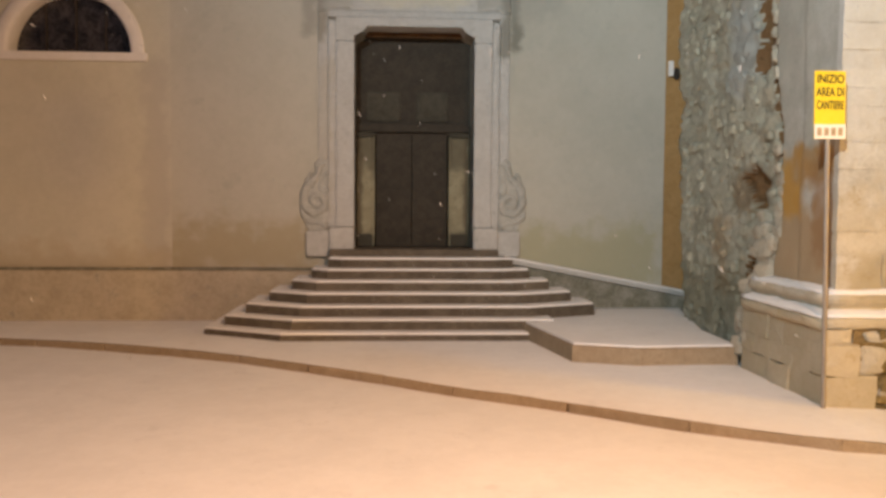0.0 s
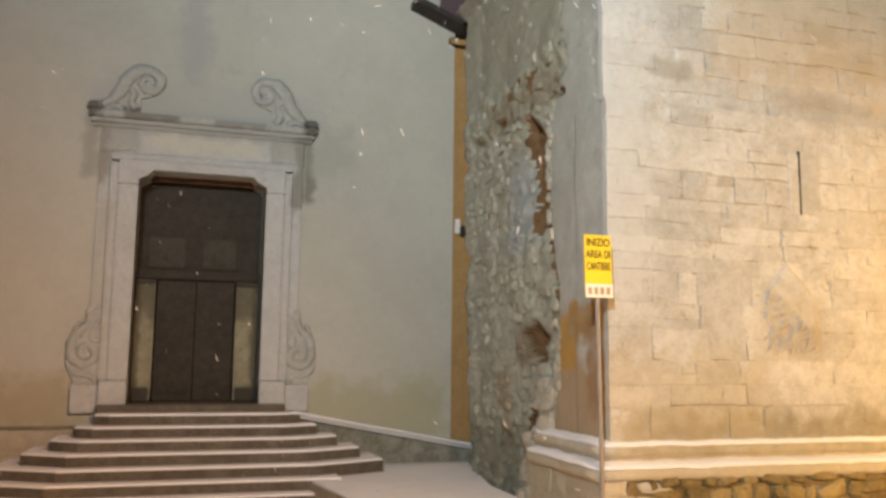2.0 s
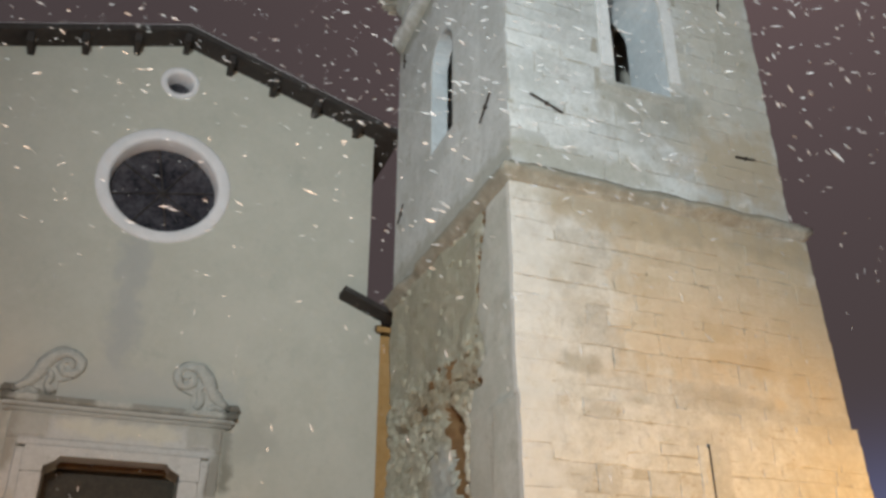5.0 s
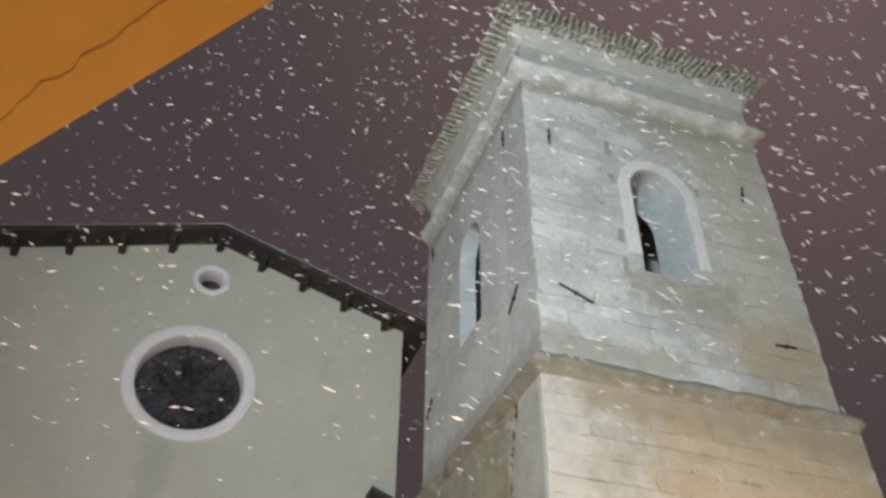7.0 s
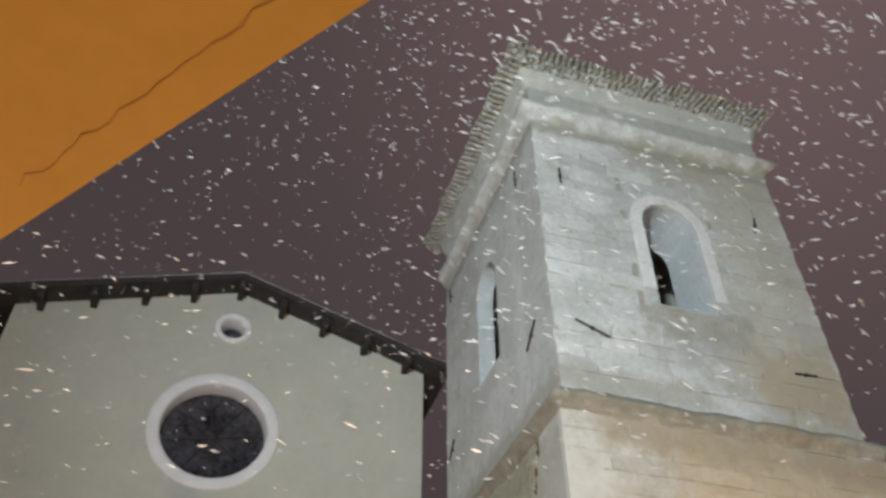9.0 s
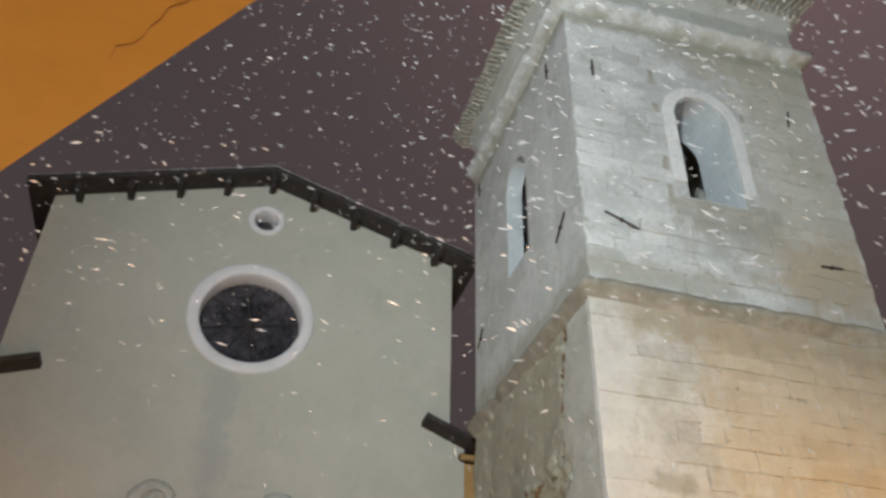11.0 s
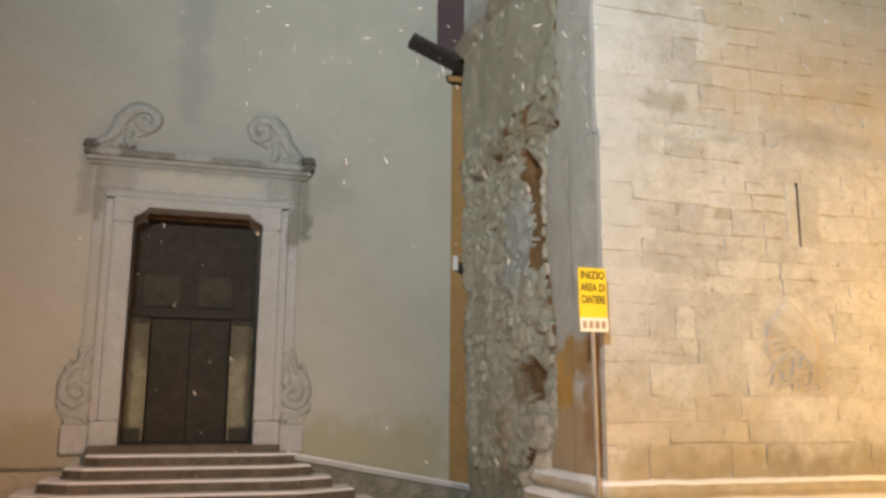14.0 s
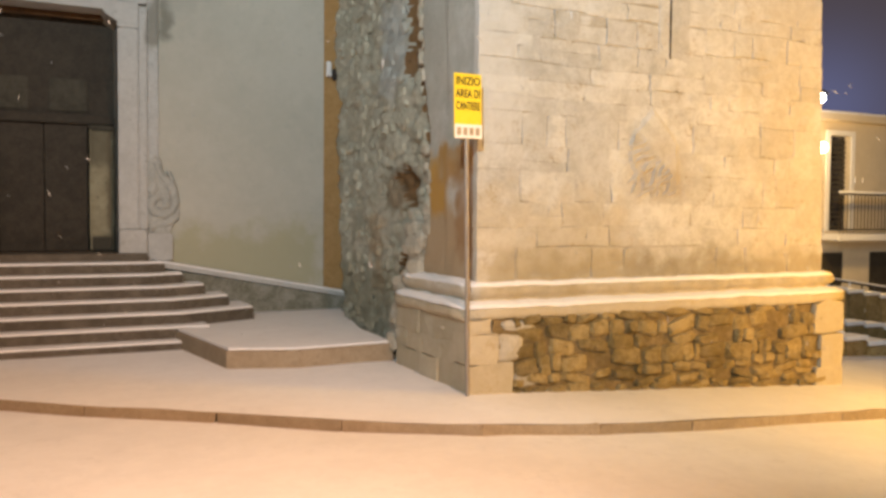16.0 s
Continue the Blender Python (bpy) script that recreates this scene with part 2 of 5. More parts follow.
CORE = surf("mortar_joint", (0.34, 0.30, 0.235), (0.50, 0.46, 0.39), (0.15, 0.12, 0.08), big=1.5, fine=25, bump=0.5, depth=0.015, fine_mix=0.3)
RUBBLE = surf("grey_rubble_stone", (0.44, 0.42, 0.32), (0.57, 0.55, 0.45), (0.25, 0.215, 0.145), big=2.6, fine=16, bump=0.9, depth=0.03, rand=0.12, fine_mix=0.5)
RUBBLE_REST = surf("grey_rubble_rest", (0.44, 0.42, 0.32), (0.57, 0.55, 0.45), (0.25, 0.215, 0.145), big=2.6, fine=16, bump=0.9, depth=0.03, rand=0.12, island=True, fine_mix=0.5)
PALE_RUBBLE = surf("pale_edge_stone", (0.43, 0.385, 0.30), (0.53, 0.48, 0.39), (0.34, 0.28, 0.19), big=3.5, fine=18, bump=0.7, depth=0.02, rand=0.14)
RUBBLE_BED = surf("rubble_mortar", (0.44, 0.42, 0.32), (0.57, 0.55, 0.45), (0.24, 0.205, 0.135), big=2.2, fine=13, bump=1.0, depth=0.04, fine_mix=0.6)
for m in (RUBBLE, RUBBLE_REST, RUBBLE_BED):
    stain_and_light(m, [(6.95, 7.7, 3.15, 4.3, 0.18, (0.46, 0.48, 0.47), 0.7), (6.2, 8.6, 4.85, 5.35, 0.14, (0.25, 0.17, 0.085), 0.5), (6.6, 7.6, 1.75, 2.25, 0.12, (0.24, 0.15, 0.07), 0.6), (7.6, 8.1, 0.7, 1.7, 0.15, (0.36, 0.24, 0.12), 0.5), (6.8, 9.6, 0.2, 1.0, 0.2, (0.20, 0.19, 0.12), 0.5), (6.2, 9.5, 5.5, 7.2, 0.3, (0.40, 0.37, 0.27), 0.45)], 1)
EARTH = surf("brown_exposed_fill", (0.21, 0.115, 0.05), (0.36, 0.21, 0.095), (0.09, 0.05, 0.025), big=4.5, fine=18, bump=1.0, depth=0.05, fine_mix=0.8)
BASE_STONE = surf("ochre_base_rubble", (0.235, 0.165, 0.06), (0.41, 0.31, 0.15), (0.09, 0.065, 0.028), big=2.4, fine=12, bump=0.9, depth=0.03, rand=0.30, fine_mix=0.5)
BASE_BED = surf("base_mortar", (0.20, 0.14, 0.06), (0.34, 0.25, 0.13), (0.09, 0.065, 0.03), big=2.4, fine=14, bump=1.0, depth=0.03)
OCHRE = surf("ochre_plaster", (0.38, 0.225, 0.085), (0.45, 0.28, 0.12), (0.34, 0.20, 0.08), big=1.6, fine=14, bump=0.3)
OCHRE_CLEAN = surf("orange_balcony_paint", (0.53, 0.345, 0.085), (0.57, 0.375, 0.10), None, big=0.9, fine=8, bump=0.1, fine_mix=0.06)
DARKWOOD = surf("dark_door_wood", (0.033, 0.028, 0.020), (0.056, 0.047, 0.034), None, big=4, fine=30, rough=0.7, bump=0.3)
RUST = surf("rust_brown_wood", (0.07, 0.034, 0.012), (0.12, 0.058, 0.02), (0.04, 0.02, 0.01), big=3, fine=20, rough=0.8, bump=0.3)
PALEWOOD = surf("weathered_green_wood", (0.27, 0.25, 0.165), (0.38, 0.36, 0.25), (0.11, 0.10, 0.065), big=3, fine=24, rough=0.8)
# Posts are darker at the top, foot and outer edges.
stain_and_light(PALEWOOD, [(-0.95, 0.95, 2.35, 3.0, 0.15, (0.10, 0.09, 0.06), 0.75), (-0.95, 0.95, 1.1, 1.35, 0.08, (0.10, 0.09, 0.06), 0.6), (-0.92, -0.82, 1.1, 3.0, 0.04, (0.10, 0.08, 0.05), 0.7), (0.82, 0.92, 1.1, 3.0, 0.04, (0.10, 0.08, 0.05), 0.7)])
DIMWOOD = surf("dim_panel_wood", (0.050, 0.047, 0.035), (0.080, 0.075, 0.057), None, big=4, fine=30, rough=0.8, bump=0.3)
EAVES = surf("dark_roof_timber", (0.035, 0.03, 0.028), (0.055, 0.048, 0.044), None, big=4, fine=26, rough=0.8)
IRON = surf("rusty_iron", (0.045, 0.038, 0.034), (0.07, 0.055, 0.045), None, big=8, fine=40, rough=0.6, metal=0.4)
GALV = surf("galvanised_pole", (0.33, 0.29, 0.25), (0.40, 0.36, 0.32), None, big=5, fine=40, rough=0.5, metal=0.6)
YELLOW = surf("yellow_sign_paint", (0.85, 0.62, 0.03), (0.88, 0.66, 0.05), None, big=5, fine=40, rough=0.45, bump=0.02, fine_mix=0.05)
WHITE = surf("white_sign_paint", (0.78, 0.76, 0.73), (0.82, 0.80, 0.78), None, big=5, fine=40, rough=0.45, bump=0.02, fine_mix=0.05)
BLACK = surf("black_lettering", (0.02, 0.02, 0.02), (0.03, 0.03, 0.03), None, rough=0.5, bump=0.0)
KERB = surf("kerb_stone", (0.33, 0.255, 0.17), (0.41, 0.325, 0.225), (0.23, 0.175, 0.115), big=3, fine=26, bump=0.5, rand=0.12)
WEATHERED = surf("eroded_moulding_stone", (0.34, 0.32, 0.27), (0.50, 0.47, 0.40), (0.22, 0.20, 0.16), big=2.4, fine=18, bump=0.8, depth=0.02, fine_mix=0.4)
stain_and_light(WEATHERED, [(3.5, 6.2, 7.1, 7.6, 0.12, (0.24, 0.22, 0.17), 0.6), (6.4, 7.6, 7.1, 7.6, 0.12, (0.30, 0.23, 0.14), 0.5), (5.0, 8.3, 12.3, 12.9, 0.15, (0.22, 0.21, 0.16), 0.6)])
TILE = surf("roof_tile", (0.40, 0.385, 0.325), (0.52, 0.50, 0.44), (0.27, 0.25, 0.20), big=4, fine=20, bump=0.5, rand=0.15, island=True)
FARWALL = surf("far_house_plaster", (0.60, 0.52, 0.38), (0.66, 0.57, 0.43), None, big=0.6, fine=8, fine_mix=0.1)
# The pale mottling is cloudy reflection put into the glass colour.
GLASS = surf("dark_glass_with_reflections", (0.012, 0.012, 0.016), (0.075, 0.07, 0.08), None, big=2.6, fine=7, rough=0.22, bump=0.02, fine_mix=0.5, spec=0.5)
BRONZE = surf("dark_bell_bronze", (0.03, 0.028, 0.022), (0.05, 0.045, 0.035), None, rough=0.5, metal=0.7)
LAMP_COOL, LAMP_WARM = glow("cool_lamp_glass", (0.85, 0.93, 1.0), 30), glow("warm_lamp_glass", (1.0, 0.72, 0.38), 40)

# ---- building helpers ----


def mesh_of(bm, name, material, smooth=False):
    me = bpy.data.meshes.new(name)
    bmesh.ops.recalc_face_normals(bm, faces=bm.faces)
    bm.to_mesh(me)
    bm.free()
    me.materials.append(material)
    if smooth:
        for p in me.polygons:
            p.use_smooth = True
    return me


def part(name, bm, material, parent=None, label="", smooth=False):
    ob = new(name, mesh_of(bm, name, material, smooth))
    if parent is not None:
        ob.parent = parent
    return tagged(ob, label)


def thing(name, label, category, group="", kind="", at=(0, 0, 0)):
    ob = new(name)
    ob.location = at
    ob.empty_display_size = 0.1
    return tagged(ob, label, category, group, kind)


def box(x0, x1, y0, y1, z0, z1, bm=None, bevel=0.0):
    out = bm or bmesh.new()
    r = bmesh.ops.create_cube(out, size=1)
    for v in r["verts"]:
        v.co = ((x0 + x1) / 2 + v.co.x * (x1 - x0), (y0 + y1) / 2 + v.co.y * (y1 - y0), (z0 + z1) / 2 + v.co.z * (z1 - z0))
    if bevel:
        es = list({e for v in r["verts"] for e in v.link_edges})
        bmesh.ops.bevel(out, geom=es, offset=bevel, segments=2, affect="EDGES")
    return out


def prism(pts, z0, z1, bm=None, bevel=0.0):
    """A flat polygon in plan, drawn up from z0 to z1."""
    out = bm or bmesh.new()
    lo, hi = [out.verts.new((x, y, z0)) for x, y in pts], [out.verts.new((x, y, z1)) for x, y in pts]
    top = out.faces.new(hi)
    out.faces.new(lo[::-1])
    for a in range(len(pts)):
        b = (a + 1) % len(pts)
        out.faces.new((lo[a], lo[b], hi[b], hi[a]))
    if bevel:
        bmesh.ops.bevel(out, geom=list(top.edges), offset=bevel, segments=2, affect="EDGES")
    return out


def slab_xz(pts, y0, y1, holes=(), bm=None):
    """A wall panel: an outline in x and z with holes, drawn back from y0 to y1."""
    out = bm or bmesh.new()
    loops = []
    for loop in (pts, *holes):
        vs = [out.verts.new((x, y0, z)) for x, z in loop]
        loops.append([out.edges.new((vs[k], vs[(k + 1) % len(vs)])) for k in range(len(vs))])
    r = bmesh.ops.triangle_fill(out, use_beauty=True, use_dissolve=False, edges=[e for l in loops for e in l])
    faces = [f for f in r["geom"] if isinstance(f, bmesh.types.BMFace)]
    ex = bmesh.ops.extrude_face_region(out, geom=faces)
    for v in ex["geom"]:
        if isinstance(v, bmesh.types.BMVert):
            v.co.y += y1 - y0
    return out


def circle(cx, cz, r, n=40, a0=0.0, a1=2 * math.pi):
    full = abs(a1 - a0) > 6.28
    k = n if full else n + 1
    return [(cx + r * math.cos(a0 + (a1 - a0) * i / n), cz + r * math.sin(a0 + (a1 - a0) * i / n)) for i in range(k)]


def rod(a, b, r, bm=None, n=10):
    out = bm or bmesh.new()
    a, b = Vector(a), Vector(b)
    d = b - a
    m = Matrix.Translation((a + b) / 2) @ d.to_track_quat("Z", "Y").to_matrix().to_4x4()
    bmesh.ops.create_cone(out, cap_ends=True, segments=n, radius1=r, radius2=r, depth=d.length, matrix=m)
    return out


def lathe(profile, n=24, bm=None):
    """Turns (radius, z) pairs round the z axis."""
    out = bm or bmesh.new()
    rings = [[out.verts.new((r * math.cos(2 * math.pi * k / n), r * math.sin(2 * math.pi * k / n), z)) for k in range(n)] for r, z in profile]
    for a, b in zip(rings, rings[1:]):
        for k in range(n):
            out.faces.new((a[k], a[(k + 1) % n], b[(k + 1) % n], b[k]))
    return out


def roughen(bm, amount, scale=3.0, cuts=0):
    if cuts:
        bmesh.ops.subdivide_edges(bm, edges=bm.edges, cuts=cuts, use_grid_fill=True)
    for v in bm.verts:
        v.co += amount * noise.noise_vector(v.co * scale)
    return bm


def bend(pts, n):
    """A smooth curve through plan points, n samples to a span."""
    out = []
    for k in range(len(pts) - 1):
        p0, p1, p2, p3 = (Vector(pts[min(max(k + q, 0), len(pts) - 1)]) for q in (-1, 0, 1, 2))
        for i in range(n):
            t = i / n
            out.append(tuple(0.5 * (2 * p1 + (p2 - p0) * t + (2 * p0 - 5 * p1 + 4 * p2 - p3) * t * t + (3 * p1 - p0 - 3 * p2 + p3) * t**3)))
    return out + [tuple(pts[-1])]


def tube(pts, radii, flat=1.0, n=8, bm=None):
    """A tapering roll along points that lie in an upright plane facing -y."""
    out = bm or bmesh.new()
    rings = []
    for k, (p, r) in enumerate(zip(pts, radii)):
        d = (Vector(pts[min(k + 1, len(pts) - 1)]) - Vector(pts[max(k - 1, 0)])).normalized()
        side = Vector((-d.z, 0, d.x))
        rings.append([out.verts.new(Vector(p) + r * (side * math.cos(2 * math.pi * q / n) + Vector((0, -flat, 0)) * math.sin(2 * math.pi * q / n))) for q in range(n)])
    for a, b in zip(rings, rings[1:]):
        for q in range(n):
            out.faces.new((a[q], a[(q + 1) % n], b[(q + 1) % n], b[q]))
    out.faces.new(rings[0][::-1])
    out.faces.new(rings[-1])
    return out


def g(x):
    """The ground falls gently past the tower."""
    u = min(max(x - 3.4, 0.0), 14.0)
    return -0.062 * u


# ---- ground ----
KERB_LINE = [(-30, 10.1), (-14, 9.95), (-9, 9.65), (-5.6, 8.95), (-3.13, 8.12), (-0.91, 6.75), (0.28, 5.8), (1.3, 5.1), (2.62, 4.12), (3.5, 3.72), (4.5, 3.58), (5.6, 3.58), (7.9, 3.66), (12, 3.9), (18, 4.4), (40, 6)]


def smooth_line(pts, step=0.25):
    out = []
    for k in range(len(pts) - 1):
        p0, p1, p2, p3 = (Vector(pts[min(max(k + q, 0), len(pts) - 1)]) for q in (-1, 0, 1, 2))
        n = max(1, int((p2 - p1).length / step))
        for i in range(n):
            t = i / n
            out.append(0.5 * (2 * p1 + (p2 - p0) * t + (2 * p0 - 5 * p1 + 4 * p2 - p3) * t * t + (3 * p1 - p0 - 3 * p2 + p3) * t**3))
    out.append(Vector(pts[-1]))
    return out


LINE = smooth_line(KERB_LINE)


def ticks(lo, hi, fine_lo, fine_hi, step):
    inner = list(np.arange(fine_lo, fine_hi + 1e-6, step))
    return [lo, lo / 4, fine_lo - 12, fine_lo - 3] + inner + [fine_hi + 3, fine_hi + 12, hi / 4, hi]


bm = bmesh.new()
xs, ys = ticks(-900, 900, -14, 18, 0.5), ticks(-900, 900, -6, 12, 0.5)
rows = [[bm.verts.new((x, y, g(x) - 0.11 + 0.012 * noise.noise(Vector((x * 0.7, y * 0.7, 0))))) for x in xs] for y in ys]
for a, b in zip(rows, rows[1:]):
    for k in range(len(xs) - 1):
        bm.faces.new((a[k], a[k + 1], b[k + 1], b[k]))
ground = part("ground", bm, SNOW, None, "street under a thin even layer of snow", True)
tagged(ground, "", "ground", "", "structure")

bm = bmesh.new()
cols = []
for p in LINE:
    col = []
    for k in range(15):
        y = p.y + 0.03 + (24.0 - p.y) * (k / 14) ** 1.7
        col.append(bm.verts.new((p.x, y, g(p.x) + 0.008 * noise.noise(Vector((p.x, y, 3))) - (0.016 if k == 0 else 0))))
    cols.append(col)
for a, b in zip(cols, cols[1:]):
    for k in range(14):
        bm.faces.new((a[k], b[k], b[k + 1], a[k + 1]))
pavement = part("pavement", bm, SNOW, None, "raised pavement covered by thin snow", True)
tagged(pavement, "", "pavement", "", "structure")

# ---- church front ----
DOOR_W, SILL, DOOR_TOP = 0.925, 1.13, 4.48
EAVE = lambda x: 12.20 - 0.31 * abs(x)
church = thing("church", "pale plastered church front with a gabled nave and lower aisles", "church", kind="structure", at=(0, D, 0))
church.location = (0, 0, 0)
door_hole = [(-DOOR_W, SILL - 0.2), (DOOR_W, SILL - 0.2), (DOOR_W, DOOR_TOP - 0.1), (DOOR_W - 0.14, DOOR_TOP - 0.02), (DOOR_W - 0.2, DOOR_TOP + 0.06), (-DOOR_W + 0.2, DOOR_TOP + 0.06), (-DOOR_W + 0.14, DOOR_TOP - 0.02), (-DOOR_W, DOOR_TOP - 0.1)]
OC, OCS, ARCH = (0.03, 9.22, 0.90), (0.0, 11.35, 0.235), (-5.22, 4.08, 0.925)
nave = [(-3.72, -0.3), (3.70, -0.3), (3.70, EAVE(3.7)), (0, EAVE(0)), (-3.72, EAVE(3.72))]
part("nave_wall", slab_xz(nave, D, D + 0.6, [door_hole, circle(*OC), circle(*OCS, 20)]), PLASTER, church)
arch_hole = circle(*ARCH, 24, 0, math.pi)
left = [(-14.0, -0.3), (-3.72, -0.3), (-3.72, 7.5), (-14.0, 4.2)]
part("aisle_wall", slab_xz(left, D, D + 0.6, [arch_hole]), PLASTER_AISLE, church)
right = [(3.70, -0.3), (3.97, -0.3), (3.97, 7.385), (3.70, 7.48)]
part("aisle_wall", slab_xz(right, D, D + 0.6), PLASTER, church)
part("ochre_strip", box(3.972, 4.75, D + 0.02, D + 0.5, -0.3, 7.05), OCHRE, church, "ochre painted corner strip")
part("side_wall", box(-3.72, -3.32, D + 0.6, D + 14, 0, 10.9), PLASTER, church)
part("side_wall", box(3.30, 3.70, D + 0.6, D + 14, 0, 10.9), PLASTER, church)
part("back_wall", box(-3.3, 3.3, D + 13.6, D + 14, 0, 11.0), PLASTER, church)


def ring(cx, cz, r0, r1, y0, y1, n=48, a0=0.0, a1=2 * math.pi):
    """A moulded ring: flat face with a rounded inner edge."""
    bm = bmesh.new()
    prof = [(r1, y1), (r1, y0 + 0.015), (r1 - 0.02, y0), (r0 + 0.05, y0), (r0 + 0.02, y0 + 0.015), (r0, y0 + 0.05), (r0, y1)]
    full = abs(a1 - a0) > 6.28
    rings = []
    for k in range(n if full else n + 1):
        a = a0 + (a1 - a0) * k / n
        rings.append([bm.verts.new((cx + r * math.cos(a), y, cz + r * math.sin(a))) for r, y in prof])
    for k in range(n):
        p, q = rings[k], rings[(k + 1) % len(rings)]
        for i in range(len(prof) - 1):
            bm.faces.new((p[i], p[i + 1], q[i + 1], q[i]))
    return bm


def disc_window(name, cx, cz, r, outer, spokes, label):
    w = thing(name, label, "window", kind="structure", at=(0, 0, 0))
    part("surround", ring(cx, cz, r - 0.02, outer, D - 0.035, D + 0.34), RING, w, "white plaster surround", True)
    part("pane", slab_xz(circle(cx, cz, r, 36), D + 0.34, D + 0.36), GLASS, w, "dark glass pane")
    for k in range(spokes):
        a = math.pi * k / spokes + 0.2
        part("glazing_bar", rod((cx - r * math.cos(a), D + 0.325, cz - r * math.sin(a)), (cx + r * math.cos(a), D + 0.325, cz + r * math.sin(a)), 0.012, n=6), IRON, w)
    return w


disc_window("window_1", *OC, 1.10, 4, "large round window with dark glass and white surround")
disc_window("window_2", *OCS, 0.335, 0, "small round window high in the gable")
w3 = thing("window_3", "half-round aisle window with dark glass", "window", kind="structure")
part("surround", ring(*ARCH[:2], ARCH[2] - 0.02, ARCH[2] + 0.19, D - 0.04, D + 0.3, 32, 0, math.pi), RING, w3, "white plaster surround", True)
part("window_sill", box(ARCH[0] - 1.16, ARCH[0] + 1.16, D - 0.06, D + 0.3, ARCH[1] - 0.13, ARCH[1] + 0.0, bevel=0.015), RING, w3)
part("pane", slab_xz(circle(*ARCH, 24, 0, math.pi), D + 0.3, D + 0.32), GLASS, w3, "dark glass pane")
for k in (-0.45, 0.0, 0.45):
    part("glazing_bar", box(ARCH[0] + k - 0.015, ARCH[0] + k + 0.015, D + 0.27, D + 0.298, ARCH[1], ARCH[1] + math.sqrt(ARCH[2] ** 2 - k * k)), IRON, w3)

# roofs
roof = thing("nave_roof", "dark timber gable roof edge with rafter ends", "roof", kind="structure")
for s in (-1, 1):
    xs2 = (0.0, s * 4.12)
    pr = [(xs2[0], EAVE(0) + 0.0), (xs2[1], EAVE(xs2[1])), (xs2[1], EAVE(xs2[1]) + 0.12), (xs2[0], EAVE(0) + 0.13)]
    part("roof_slope", slab_xz(pr, D - 0.48, D + 14.3), EAVES, roof)
    pr = [(xs2[0], EAVE(0) + 0.133), (xs2[1], EAVE(xs2[1]) + 0.123), (xs2[1], EAVE(xs2[1]) + 0.14), (xs2[0], EAVE(0) + 0.155)]
    part("snow_cover", slab_xz(pr, D - 0.46, D + 14.3), SNOW, roof, "thin snow on the roof")
for k in range(-4, 5):
    x = k * 0.825
    bm = box(x - 0.055, x + 0.055, D - 0.42, D + 0.0, EAVE(x) - 0.20, EAVE(x) - 0.004, bevel=0.012)
    part("rafter_end", bm, EAVES, roof)
for s, x0, x1, z0, sl in ((1, 3.19, 4.9, 7.70, 0.40), (-1, -3.03, -14.2, 7.80, 0.33)):
    r = thing("aisle_roof", "dark timber verge of the lower aisle roof", "roof", kind="structure")
    dz = -sl * abs(x1 - x0)
    part("roof_slope", slab_xz([(x0, z0 - 0.095), (x1, z0 + dz - 0.095), (x1, z0 + dz), (x0, z0)], D - 0.42, D - 0.003), EAVES, r)
    xb = 3.705 if s > 0 else -3.725
    zb = z0 - sl * abs(xb - x0)
    part("roof_slope", slab_xz([(xb, zb - 0.095), (x1, z0 + dz - 0.095), (x1, z0 + dz), (xb, zb)], D - 0.003, D + 12), EAVES, r)

# base of the facade
base = thing("facade_plinth", "stained projecting plinth along the church wall", "plinth", kind="structure")
part("plinth_face", box(-14, -1.45, D - 0.07, D - 0.002, -0.3, 0.78, bevel=0.012), PLINTH, base)
part("plinth_cap", box(-14, -1.45, D - 0.09, D - 0.002, 0.782, 0.82, bevel=0.01), MOSSY, base, "dark weathered ledge")
ramp_wall = thing("coping_wall", "mossy low wall with a sloping snow-dusted coping", "wall", kind="structure")
part("wall_face", slab_xz([(1.46, 0.0), (4.25, 0.0), (4.25, 0.40), (1.46, 0.92)], D - 0.30, D - 0.003), MOSSY, ramp_wall)
part("coping", slab_xz([(1.40, 0.934), (4.30, 0.395), (4.30, 0.455), (1.40, 0.994)], D - 0.36, D - 0.003), PORTAL, ramp_wall)
part("snow_cover", slab_xz([(1.40, 0.997), (4.30, 0.458), (4.30, 0.485), (1.40, 1.024)], D - 0.35, D - 0.005), SNOW, ramp_wall)

